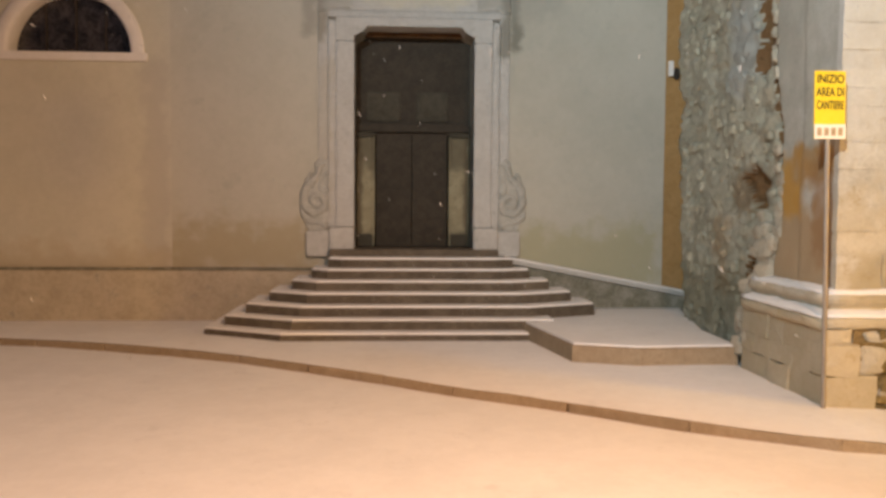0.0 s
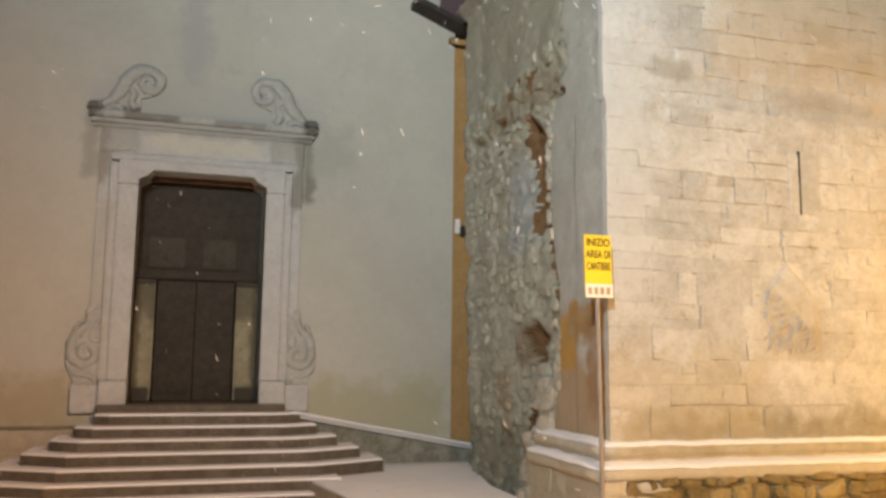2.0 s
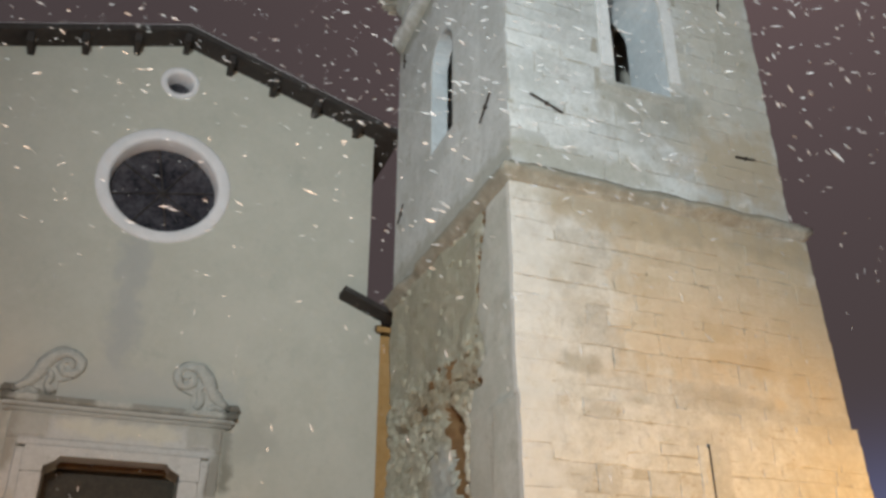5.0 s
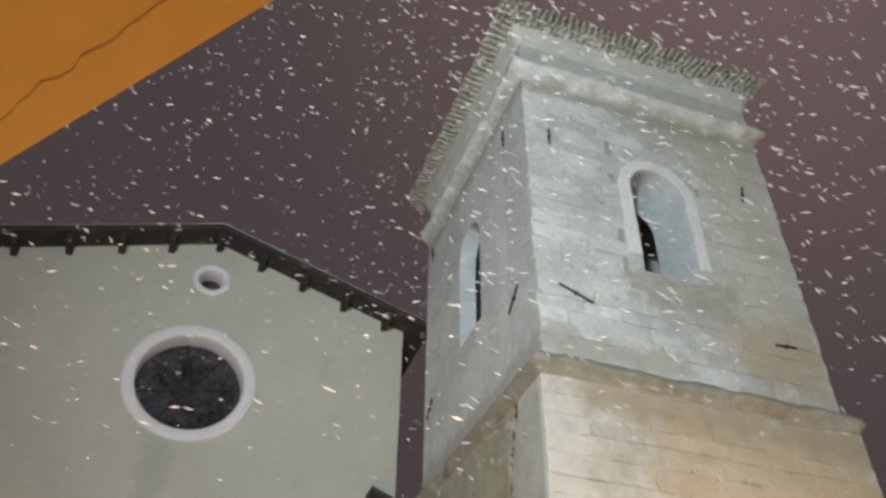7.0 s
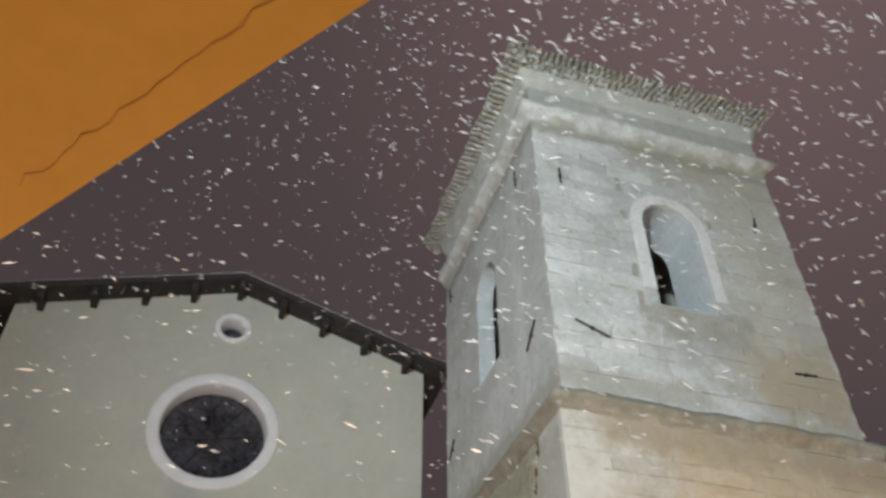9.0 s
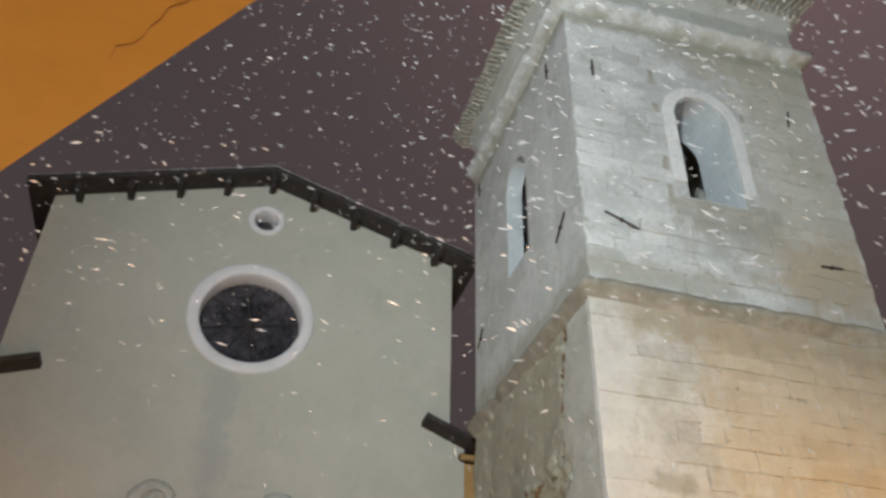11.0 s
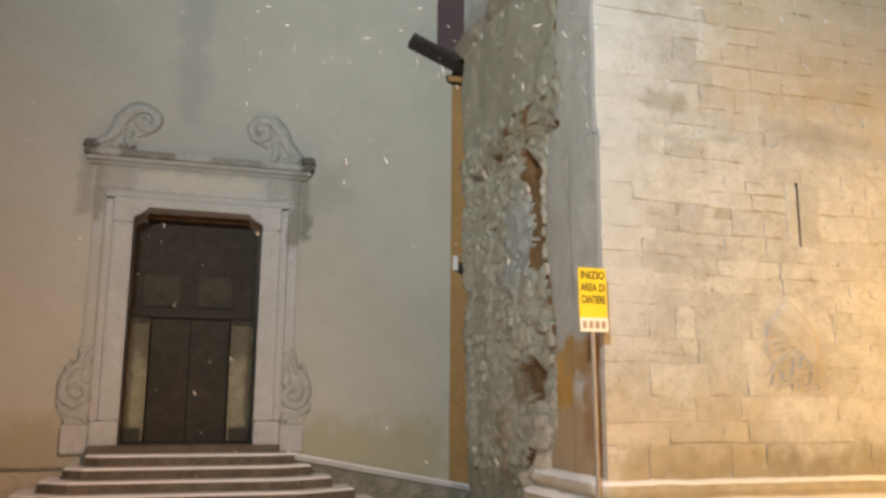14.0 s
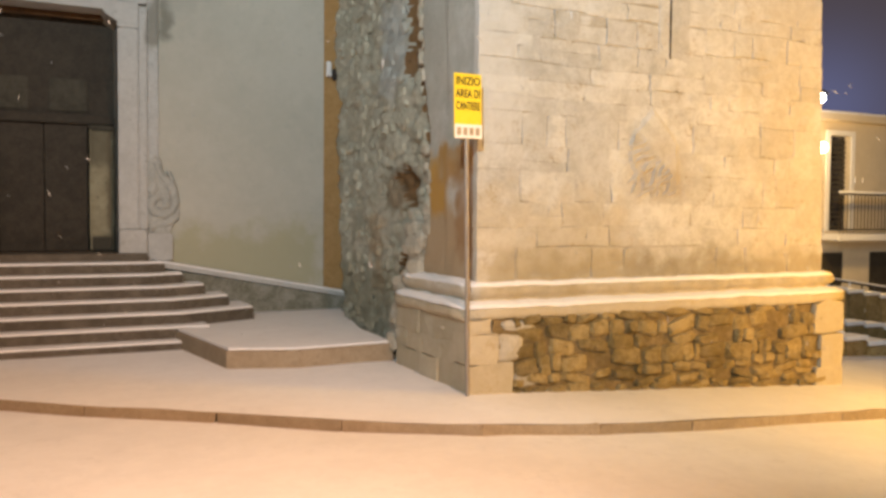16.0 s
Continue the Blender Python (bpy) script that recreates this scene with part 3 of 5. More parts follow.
# ---- portal ----
portal = thing("portal", "weathered limestone portal with cornice and scrolls", "portal", kind="structure")
for s in (-1, 1):
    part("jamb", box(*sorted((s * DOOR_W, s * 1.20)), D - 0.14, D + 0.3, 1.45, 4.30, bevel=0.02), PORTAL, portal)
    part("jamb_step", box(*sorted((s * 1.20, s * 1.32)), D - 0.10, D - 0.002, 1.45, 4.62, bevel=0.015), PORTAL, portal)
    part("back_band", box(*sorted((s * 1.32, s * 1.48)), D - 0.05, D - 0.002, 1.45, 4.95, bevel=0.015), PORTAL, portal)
    part("jamb_plinth", box(*sorted((s * DOOR_W, s * 1.30)), D - 0.19, D + 0.3, 1.0, 1.447, bevel=0.02), PORTAL, portal)
    part("scroll_plinth", box(*sorted((s * 1.30, s * 1.66)), D - 0.12, D - 0.002, 1.0, 1.40, bevel=0.02), PORTAL, portal)
    # side scroll: a volute under a rising leaf
    spiral = [(1.50 + r * math.cos(a), 1.84 + r * math.sin(a), 0.045 + 0.14 * r) for a, r in ((-2.9 * math.pi * (1 - k / 40), 0.03 + 0.165 * (k / 40) ** 1.1) for k in range(41))]
    rise = [(*q, 0.072 - 0.03 * k / 20) for k, q in enumerate(bend([(1.695, 1.84), (1.69, 2.00), (1.60, 2.14), (1.50, 2.25), (1.46, 2.38), (1.37, 2.46)], 4))]
    bm = tube([(s * x, D - 0.045, z) for x, z, _ in spiral + rise[1:]], [r for _, _, r in spiral + rise[1:]], 0.75)
    for pts, r in (([(1.36, 1.47), (1.46, 1.52), (1.60, 1.54), (1.70, 1.62), (1.73, 1.74)], 0.065), ([(1.36, 1.98), (1.43, 2.08), (1.40, 2.22), (1.34, 2.30)], 0.07), ([(1.55, 2.08), (1.65, 2.16), (1.60, 2.30)], 0.05), ([(1.44, 2.30), (1.50, 2.42), (1.42, 2.52)], 0.045)):
        pts = bend(pts, 4)
        tube([(s * x, D - 0.04, z) for x, z in pts], [r * (1.05 - 0.7 * k / len(pts)) for k in range(len(pts))], 0.8, bm=bm)
    roughen(bm, 0.028, 10.0)
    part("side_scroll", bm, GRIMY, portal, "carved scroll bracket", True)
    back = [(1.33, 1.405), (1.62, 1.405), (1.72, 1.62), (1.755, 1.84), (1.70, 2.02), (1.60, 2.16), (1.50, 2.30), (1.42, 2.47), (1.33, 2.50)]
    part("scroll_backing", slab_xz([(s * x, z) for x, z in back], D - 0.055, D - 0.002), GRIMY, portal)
    # scroll of the broken pediment
    spiral = [(0.86 + r * math.cos(a), 5.87 + r * math.sin(a), 0.05 + 0.12 * r) for a, r in (((0.5 + 2.6 * (1 - k / 40)) * math.pi, 0.03 + 0.165 * (k / 40) ** 1.1) for k in range(41))]
    fall = [(*q, 0.074 + 0.05 * math.sin(math.pi * k / 25) - 0.02 * k / 25) for k, q in enumerate(bend([(0.86, 6.065), (1.02, 6.04), (1.15, 5.92), (1.23, 5.75), (1.34, 5.58), (1.50, 5.47)], 5))]
    bm = tube([(s * x, D - 0.045, z) for x, z, _ in spiral + fall[1:]], [r for _, _, r in spiral + fall[1:]], 0.7)
    for pts, r in (([(1.02, 5.42), (1.10, 5.54), (1.06, 5.68), (1.14, 5.80)], 0.075), ([(1.20, 5.42), (1.32, 5.46), (1.44, 5.42)], 0.06)):
        pts = bend(pts, 5)
        tube([(s * x, D - 0.05, z) for x, z in pts], [r * (1 - 0.5 * k / len(pts)) for k in range(len(pts))], 0.8, bm=bm)
    roughen(bm, 0.026, 10.0)
    part("pediment_scroll", bm, GRIMY, portal, "worn pediment scroll", True)
    back = [(0.96, 5.375), (1.56, 5.375), (1.50, 5.50), (1.37, 5.62), (1.28, 5.80), (1.18, 5.98), (1.03, 6.09), (0.86, 6.11), (0.72, 6.05), (0.64, 5.90), (0.68, 5.75), (0.82, 5.66), (0.96, 5.62)]
    part("scroll_backing", slab_xz([(s * x, z) for x, z in back], D - 0.05, D - 0.002), GRIMY, portal)
    part("end_block", roughen(box(*sorted((s * 1.50, s * 1.69)), D - 0.16, D - 0.002, 5.374, 5.50, bevel=0.03), 0.012, 9.0), GRIMY, portal)
lint = [(-1.20, 4.303), (-DOOR_W, 4.303), (-DOOR_W, DOOR_TOP - 0.1), (-DOOR_W + 0.14, DOOR_TOP - 0.02), (-DOOR_W + 0.2, DOOR_TOP + 0.05), (DOOR_W - 0.2, DOOR_TOP + 0.05), (DOOR_W - 0.14, DOOR_TOP - 0.02), (DOOR_W, DOOR_TOP - 0.1), (DOOR_W, 4.303), (1.20, 4.303), (1.20, 4.66), (-1.20, 4.66)]
part("lintel", slab_xz(lint, D - 0.14, D + 0.3), PORTAL, portal)
part("lintel_step", box(-1.32, 1.32, D - 0.10, D - 0.002, 4.663, 4.76, bevel=0.012), PORTAL, portal)
part("frieze", box(-1.48, 1.48, D - 0.07, D - 0.002, 4.763, 5.14, bevel=0.012), PORTAL, portal)
for s in (-1, 1):
    part("frieze_block", box(*sorted((s * 0.98, s * 1.36)), D - 0.10, D - 0.073, 4.80, 5.12, bevel=0.01), PORTAL, portal)
for z0, z1, p in ((5.143, 5.20, 0.09), (5.203, 5.27, 0.13), (5.273, 5.37, 0.18)):
    part("cornice", box(-1.54 - p * 0.7, 1.54 + p * 0.7, D - p, D - 0.002, z0, z1, bevel=0.018), GRIMY if p > 0.15 else PORTAL, portal)
part("threshold", box(-1.3, 1.3, D - 0.30, D + 0.6, 0.99, SILL - 0.01, bevel=0.015), STEP, portal)

door = thing("door_1", "dark timber church door with pale weathered side posts", "door", kind="structure")
part("reveal_back", box(-1.2, 1.2, D + 0.72, D + 0.8, 1.0, 4.7), DARKWOOD, door)
part("leaf", box(-0.60, -0.03, D + 0.50, D + 0.56, 1.13, 3.0, bevel=0.01), DARKWOOD, door)
part("leaf", box(-0.02, 0.55, D + 0.50, D + 0.56, 1.13, 3.0, bevel=0.01), DARKWOOD, door)
for x0, x1, e in ((-0.90, -0.62, 1), (0.57, 0.90, -1)):
    part("side_post", box(x0, x1, D + 0.38, D + 0.52, 1.13, 2.96, bevel=0.015), PALEWOOD, door, "pale weathered post")
    part("post_board", box(x0 + 0.055, x1 - 0.055, D + 0.355, D + 0.378, 1.36, 2.86, bevel=0.006), PALEWOOD, door, "pale greenish board")
    xe = x1 - 0.035 if e > 0 else x0
    part("post_edge", box(xe, xe + 0.035, D + 0.345, D + 0.377, 1.15, 2.92, bevel=0.006), PALEWOOD, door)
    part("post_foot", box(x0 + 0.02, x1 - 0.04, D + 0.35, D + 0.378, 1.14, 1.335, bevel=0.01), DIMWOOD, door)
    part("post_cap", box(x0 - 0.015, x1 + 0.015, D + 0.345, D + 0.378, 2.88, 2.955, bevel=0.012), DIMWOOD, door)
part("header_board", box(-0.78, 0.78, D + 0.31, D + 0.37, 4.45, 4.55, bevel=0.01), RUST, door, "rust-brown board under the lintel")
part("transom", box(-0.92, 0.92, D + 0.40, D + 0.56, 2.97, 3.10, bevel=0.015), DARKWOOD, door)
part("overdoor", box(-0.92, 0.92, D + 0.54, D + 0.60, 3.10, 4.6), DARKWOOD, door)
for x0, x1, z0, z1 in ((-0.53, -0.07, 1.25, 1.95), (-0.53, -0.07, 2.08, 2.85), (0.05, 0.49, 1.25, 1.95), (0.05, 0.49, 2.08, 2.85)):
    part("leaf_panel", box(x0, x1, D + 0.485, D + 0.498, z0, z1, bevel=0.006), DARKWOOD, door)
for x0, x1 in ((-0.75, -0.22), (0.05, 0.55)):
    part("overdoor_panel", box(x0, x1, D + 0.50, D + 0.538, 3.14, 3.62, bevel=0.02), DIMWOOD, door)

# ---- steps ----
LEVELS = [0.075, 0.225, 0.375, 0.53, 0.68, 0.83, 0.98]
LX = [-2.92, -2.68, -2.41, -2.10, -1.80, -1.53, -1.30]
FX = [-1.80, -1.68, -1.60, -1.52, -1.42, -1.28, -1.10]
steps = thing("church_steps", "worn stone church steps with snow on the treads", "steps", kind="structure")
for k, z in enumerate(LEVELS):
    y = 8.54 + 0.245 * k
    yl = min(y + 0.62 - 0.085 * k, 10.3)
    rx, fx = (1.52, 1.5) if k == 0 else ((1.9, 1.55) if k == 1 else (-LX[k] + 0.2, -FX[k]))
    pts = [(LX[k], D - 0.09), (LX[k], yl), (FX[k], y), (fx, y), (rx, y if k < 2 else yl), (rx, D - 0.36)]
    part("step", prism(pts[::-1], (LEVELS[k - 1] - 0.02) if k else -0.2, z, bevel=0.012), STEP, steps)
    ins = [(p[0] + (0.012 if p[0] < 0 else -0.012), p[1] + 0.012) for p in pts[1:5]]
    ins = [(pts[0][0] + 0.02, D - 0.1)] + ins + [(pts[5][0] - 0.02, D - 0.37)]
    bm = prism(ins[::-1], z + 0.002, z + 0.032, bevel=0.012)
    part("snow_cover", bm, SNOW, steps, "thin snow on the tread")

ramp = thing("landing_slab", "low paved landing with a stone edge under snow", "landing", kind="structure")
SLAB = [(1.46, 8.84), (1.76, 7.02), (2.49, 6.78), (3.66, 6.86), (3.66, 8.0), (4.2, 10.4), (1.46, 10.2)]
part("edge_stone", prism(SLAB, -0.2, 0.195, bevel=0.012), KERB, ramp)
part("snow_cover", prism([(1.49, 8.86), (1.785, 7.045), (2.49, 6.81), (3.65, 6.89), (3.65, 8.0), (4.18, 10.38), (1.49, 10.18)], 0.197, 0.222, bevel=0.008), SNOW, ramp)

# ---- bell tower ----
TX0, TX1, TY0, TY1 = 3.80, 8.55, 5.10, 9.60
tower = thing("bell_tower", "old stone bell tower with damaged rubble side", "bell tower", kind="structure")


def right_edge(z):
    return 8.56 - 0.038 * (z - 1.0) if z < 7.4 else 8.12


def frustum(x0, x1, y0, y1, z0, u0, u1, v0, v1, z1, bm=None):
    out = bm or bmesh.new()
    lo = [out.verts.new(p) for p in ((x0, y0, z0), (x1, y0, z0), (x1, y1, z0), (x0, y1, z0))]
    hi = [out.verts.new(p) for p in ((u0, v0, z1), (u1, v0, z1), (u1, v1, z1), (u0, v1, z1))]
    out.faces.new(hi)
    out.faces.new(lo[::-1])
    for a in range(4):
        b = (a + 1) % 4
        out.faces.new((lo[a], lo[b], hi[b], hi[a]))
    return out


part("core", frustum(TX0 + 0.22, TX1 - 0.04, TY0 + 0.012, TY1, -0.6, TX0 + 0.22, right_edge(7.2) - 0.03, TY0 + 0.012, TY1, 7.25), CORE, tower)
part("core_face", frustum(TX0 + 0.02, right_edge(1.0) - 0.03, TY0 - 0.063, TY0 + 0.01, 1.0, TX0 + 0.02, right_edge(4.5) - 0.03, TY0 - 0.063, TY0 + 0.01, 4.49), CORE, tower)
# plinth and its mouldings
PX0, PX1, PY0 = 3.62, 8.78, 4.87
part("plinth_core", box(PX0 + 0.06, PX1 - 0.06, PY0 + 0.11, 6.75, -0.9, 0.70), CORE, tower)


def moulding(x0, x1, y0, y1, prof, name, material, label="", worn=0.0, step=0.07, chips=0.0):
    """A moulded course run round the right side, front and left side of the tower; prof: (projection, z) from below upward."""
    def run(a, b):
        n = max(2, int(abs(b - a) / step))
        return [a + (b - a) * k / n for k in range(n + 1)]
    way = [(x1, y, 1, 0) for y in run(y1, y0)[:-1]] + [(x1, y0, 1, -1)] + [(x, y0, 0, -1) for x in run(x1, x0)[1:-1]] + [(x0, y0, -1, -1)] + [(x0, y, -1, 0) for y in run(y0, y1)[1:]]
    bm = bmesh.new()
    rings = []
    for bx, by, nx, ny in way:
        ring = []
        chip = chips * max(0.0, noise.noise(Vector((bx * 1.7, by * 1.7, prof[0][1]))) - 0.12)
        for p, z in prof:
            co = Vector((bx + nx * max(p - chip, -0.05), by + ny * max(p - chip, -0.05), z))
            co += worn * noise.noise_vector(co * 3.1) + 0.7 * worn * noise.noise_vector(co * 11.0)
            ring.append(bm.verts.new(co))
        rings.append(ring)
    for a, b in zip(rings, rings[1:]):
        for k in range(len(prof) - 1):
            bm.faces.new((a[k], b[k], b[k + 1], a[k + 1]))
    bm.faces.new(rings[0])
    bm.faces.new(rings[-1][::-1])
    return part(name, bm, material, tower, label, True)


moulding(3.80, 8.56, 5.10, 6.62, [(-0.05, 0.69), (0.205, 0.69), (0.225, 0.72), (0.228, 0.77), (0.20, 0.81), (0.12, 0.835), (0.085, 0.855), (0.085, 0.885), (0.11, 0.905), (0.135, 0.93), (0.145, 0.965), (0.135, 1.0), (0.10, 1.03), (0.03, 1.045), (-0.05, 1.05)], "base_moulding", ASHLAR, "worn roll moulding over a projecting ledge", 0.014)
moulding(3.80, 8.56, 5.10, 6.60, [(0.12, 0.825), (0.222, 0.80), (0.233, 0.806), (0.212, 0.832), (0.135, 0.862), (0.08, 0.868)], "snow_cover", SNOW, "snow lying on the ledge", 0.013)
moulding(3.80, 8.56, 5.10, 6.60, [(0.06, 1.025), (0.128, 1.005), (0.137, 1.01), (0.108, 1.042), (0.04, 1.062), (-0.03, 1.068)], "snow_cover", SNOW, "snow lying on the roll moulding", 0.011)
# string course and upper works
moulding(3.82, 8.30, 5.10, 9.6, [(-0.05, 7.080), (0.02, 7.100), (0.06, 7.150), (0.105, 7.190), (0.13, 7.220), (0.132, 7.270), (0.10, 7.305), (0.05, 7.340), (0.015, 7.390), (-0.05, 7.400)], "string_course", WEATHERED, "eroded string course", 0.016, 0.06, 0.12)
UX0, UX1, UY0, UY1 = 3.86, 8.12, 5.13, 9.6
win = [(5.50, 9.05), (6.42, 9.05)] + circle(5.96, 10.62, 0.46, 16, 0, math.pi)
part("upper_front", slab_xz([(UX0, 7.25), (UX1, 7.25), (UX1, 13.3), (UX0, 13.3)], UY0, UY0 + 0.85, [win]), UPPER_JOINT, tower)
part("window_surround", slab_xz([(5.26, 8.98), (6.66, 8.98), (6.66, 11.68), (5.26, 11.68)], UY0 - 0.007, UY0 - 0.001, [[(5.49, 9.04), (6.43, 9.04)] + circle(5.96, 10.62, 0.47, 16, 0, math.pi)]), UPPER, tower)
SIDE_WIN = [(7.0, 9.12), (7.9, 9.12)] + circle(7.45, 10.78, 0.45, 16, 0, math.pi)


def to_side(bm):
    for v in bm.verts:
        v.co = (v.co.y, v.co.x, v.co.z)
    return bm


part("upper_side", to_side(slab_xz([(UY0 + 0.852, 7.25), (UY1, 7.25), (UY1, 13.3), (UY0 + 0.852, 13.3)], UX0, UX0 + 0.28, [SIDE_WIN])), UPPER, tower)


def lining(outline, depth0, depth1):
    """The pale bluish inner faces of an opening: a thin shell that follows its outline."""
    cx = sum(p[0] for p in outline) / len(outline)
    cz = (min(p[1] for p in outline) + max(p[1] for p in outline)) / 2
    inner = [(x + (0.012 if x < cx else -0.012), z + (0.012 if z < cz else -0.012)) for x, z in outline]
    return slab_xz([(x + (-0.002 if x > cx else 0.002), z + (-0.002 if z > cz else 0.002)) for x, z in outline], depth0, depth1, [inner])


part("window_reveal", lining(win, UY0 + 0.006, UY0 + 0.848), BLUISH_REVEAL, tower, "pale bluish window reveal")
part("window_reveal", to_side(lining(SIDE_WIN, UX0 + 0.006, UX0 + 0.277)), BLUISH_REVEAL, tower, "pale bluish window reveal")
part("corner_face", box(UX0 - 0.008, UX0 - 0.001, UY0 + 0.001, UY0 + 0.851, 7.25, 13.3), UPPER, tower)
part("upper_side", box(UX1 - 0.7, UX1, UY0 + 0.852, UY1, 7.25, 13.3), UPPER, tower)
part("upper_back", box(UX0 + 0.702, UX1 - 0.702, UY1 - 0.6, UY1, 7.25, 13.3), UPPER, tower)
part("belfry_floor", box(UX0 + 0.6, UX1 - 0.72, UY0 + 0.86, UY1 - 0.61, 8.8, 8.95), DARKWOOD, tower)
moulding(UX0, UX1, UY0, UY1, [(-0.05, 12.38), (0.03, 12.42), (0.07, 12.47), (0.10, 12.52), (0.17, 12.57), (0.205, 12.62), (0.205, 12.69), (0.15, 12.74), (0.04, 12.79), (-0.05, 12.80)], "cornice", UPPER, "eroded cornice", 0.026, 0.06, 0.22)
moulding(UX0, UX1, UY0, UY1, [(-0.05, 13.26), (0.03, 13.30), (0.07, 13.37), (0.10, 13.44), (0.13, 13.52), (0.15, 13.60), (0.18, 13.70), (0.22, 13.80), (0.21, 13.82), (-0.05, 13.82)], "top_cornice", UPPER, "pale curved top cornice", 0.02, 0.07)
part("roof", frustum(UX0 - 0.3, UX1 + 0.3, UY0 - 0.3, UY1 + 0.3, 13.825, 5.9, 6.1, 7.3, 7.5, 14.6), TILE, tower)
part("snow_cover", frustum(UX0 - 0.26, UX1 + 0.26, UY0 - 0.26, UY1 + 0.26, 13.88, 5.9, 6.1, 7.3, 7.5, 14.68), SNOW, tower)
# arch band round the belfry opening
part("arch_band", slab_xz([(5.30, 9.3), (5.495, 9.3)] + [(p[0], p[1]) for p in circle(5.96, 10.62, 0.465, 18, math.pi, 0)] + [(6.425, 9.3), (6.60, 9.3)] + circle(5.96, 10.62, 0.65, 18, 0, math.pi), UY0 - 0.03, UY0 - 0.002), PALE, tower, "pale smooth arch band")
bell = thing("church_bell", "dark bronze bell hanging in the belfry opening", "bell", at=(5.62, 6.35, 9.6))
part("bell_body", lathe([(0.0, 0.62), (0.12, 0.60), (0.20, 0.50), (0.23, 0.30), (0.29, 0.12), (0.38, 0.0), (0.35, -0.01), (0.26, 0.12)]), BRONZE, bell, "", True)
part("headstock", box(-0.75, 0.75, -0.07, 0.07, 0.62, 0.80, bevel=0.02), DARKWOOD, bell)
part("clapper", rod((0, 0, 0.35), (0, 0, -0.12), 0.03), IRON, bell)

# iron anchors and the slit on the front
for x, z, a, ln in ((4.22, 11.2, 88, 0.32), (7.55, 11.1, 78, 0.34), (4.38, 8.37, -22, 0.5), (7.53, 8.28, 4, 0.34)):
    t = thing("wall_anchor", "rusty iron tie anchor on the tower wall", "anchor", "tower tie anchors", at=(x, UY0 - 0.035, z))
    dx, dz = 0.5 * ln * math.cos(radians(a)), 0.5 * ln * math.sin(radians(a))
    part("anchor_bar", rod((-dx, 0, -dz), (dx, 0, dz), 0.015, n=8), IRON, t)
    part("anchor_eye", rod((0, -0.02, 0), (0, 0.035, 0), 0.024, n=8), IRON, t)
for y, z, a, ln in ((5.86, 11.78, 88, 0.32), (5.79, 8.62, 40, 0.45), (9.25, 12.0, 88, 0.3), (9.25, 8.74, 45, 0.36)):
    t = thing("wall_anchor", "rusty iron tie anchor on the tower wall", "anchor", "tower tie anchors", at=(UX0 - 0.035, y, z))
    dy, dz = -0.5 * ln * math.cos(radians(a)), 0.5 * ln * math.sin(radians(a))
    part("anchor_bar", rod((0, -dy, -dz), (0, dy, dz), 0.015, n=8), IRON, t)
    part("anchor_eye", rod((-0.02, 0, 0), (0.035, 0, 0), 0.024, n=8), IRON, t)
slit = thing("wall_slit", "thin dark iron bar upright on the tower front", "iron bar", at=(6.13, TY0 - 0.075, 3.42))
part("bar", box(-0.009, 0.009, -0.014, 0.02, 0, 0.70), IRON, slit)

# ---- sign ----
sign = thing("site_sign", "yellow building-site sign on a thin pole by the tower", "sign", at=(3.60, 4.80, 0))
part("pole", rod((0.0, 0.02, -0.1), (0.0, 0.02, 2.95), 0.022), GALV, sign)
part("panel", box(-0.155, 0.155, -0.012, 0.0, 2.42, 3.02, bevel=0.003), YELLOW, sign, "yellow sheet-metal panel")
part("lower_panel", box(-0.155, 0.155, -0.017, -0.0125, 2.422, 2.55), WHITE, sign, "white strip with small symbols")
for word, z in (("INIZIO", 2.915), ("AREA DI", 2.80), ("CANTIERE", 2.685)):
    cu = bpy.data.curves.new("lettering", "FONT")
    cu.body, cu.size, cu.align_x, cu.extrude, cu.offset = word, 0.105, "CENTER", 0.001, 0.002
    tmp = new("lettering_tmp", cu)
    bpy.context.view_layer.update()
    me = bpy.data.meshes.new_from_object(tmp.evaluated_get(bpy.context.evaluated_depsgraph_get()))
    bpy.data.objects.remove(tmp)
    wide = max(v.co.x for v in me.vertices) * 2
    me.transform(Matrix.Translation((0, -0.014, z)) @ Matrix.Diagonal((0.27 / wide, 1, 1, 1)) @ pose(0, 0, 0, 90))
    me.materials.clear()
    me.materials.append(BLACK)
    ob = new("lettering", me)
    ob.parent = sign
for k in range(4):
    part("symbol", box(-0.13 + 0.07 * k, -0.085 + 0.07 * k, -0.0185, -0.0172, 2.45, 2.52), GALV, sign)
sign.rotation_euler = (0, radians(-1.0), radians(8))

# ---- balcony over the viewer ----
balc = thing("balcony_house", "house wall with an orange painted balcony slab", "house", kind="structure", at=(0, 0, 0))
ea, eb = Vector((-0.71, -0.49)), Vector((0.08, -1.50))
dr = (eb - ea).normalized()
nn = Vector((dr.y, -dr.x))
nn = nn if nn.dot(Vector((-1, -1))) > 0 else -nn
A, B = ea - dr * 1.6, eb + dr * 2.2
part("balcony_slab", prism([tuple(A - nn * 0.022), tuple(B - nn * 0.022), tuple(B + nn * 1.75), tuple(A + nn * 1.75)], 3.50, 3.56, bevel=0.008), OCHRE_CLEAN, balc, "orange painted slab")
part("house_wall", prism([tuple(A + nn * 1.76), tuple(B + nn * 1.76), tuple(B + nn * 2.1), tuple(A + nn * 2.1)], -0.5, 3.56), OCHRE_CLEAN, balc)
crackb = bmesh.new()
c0 = Vector((-0.60, -0.75))
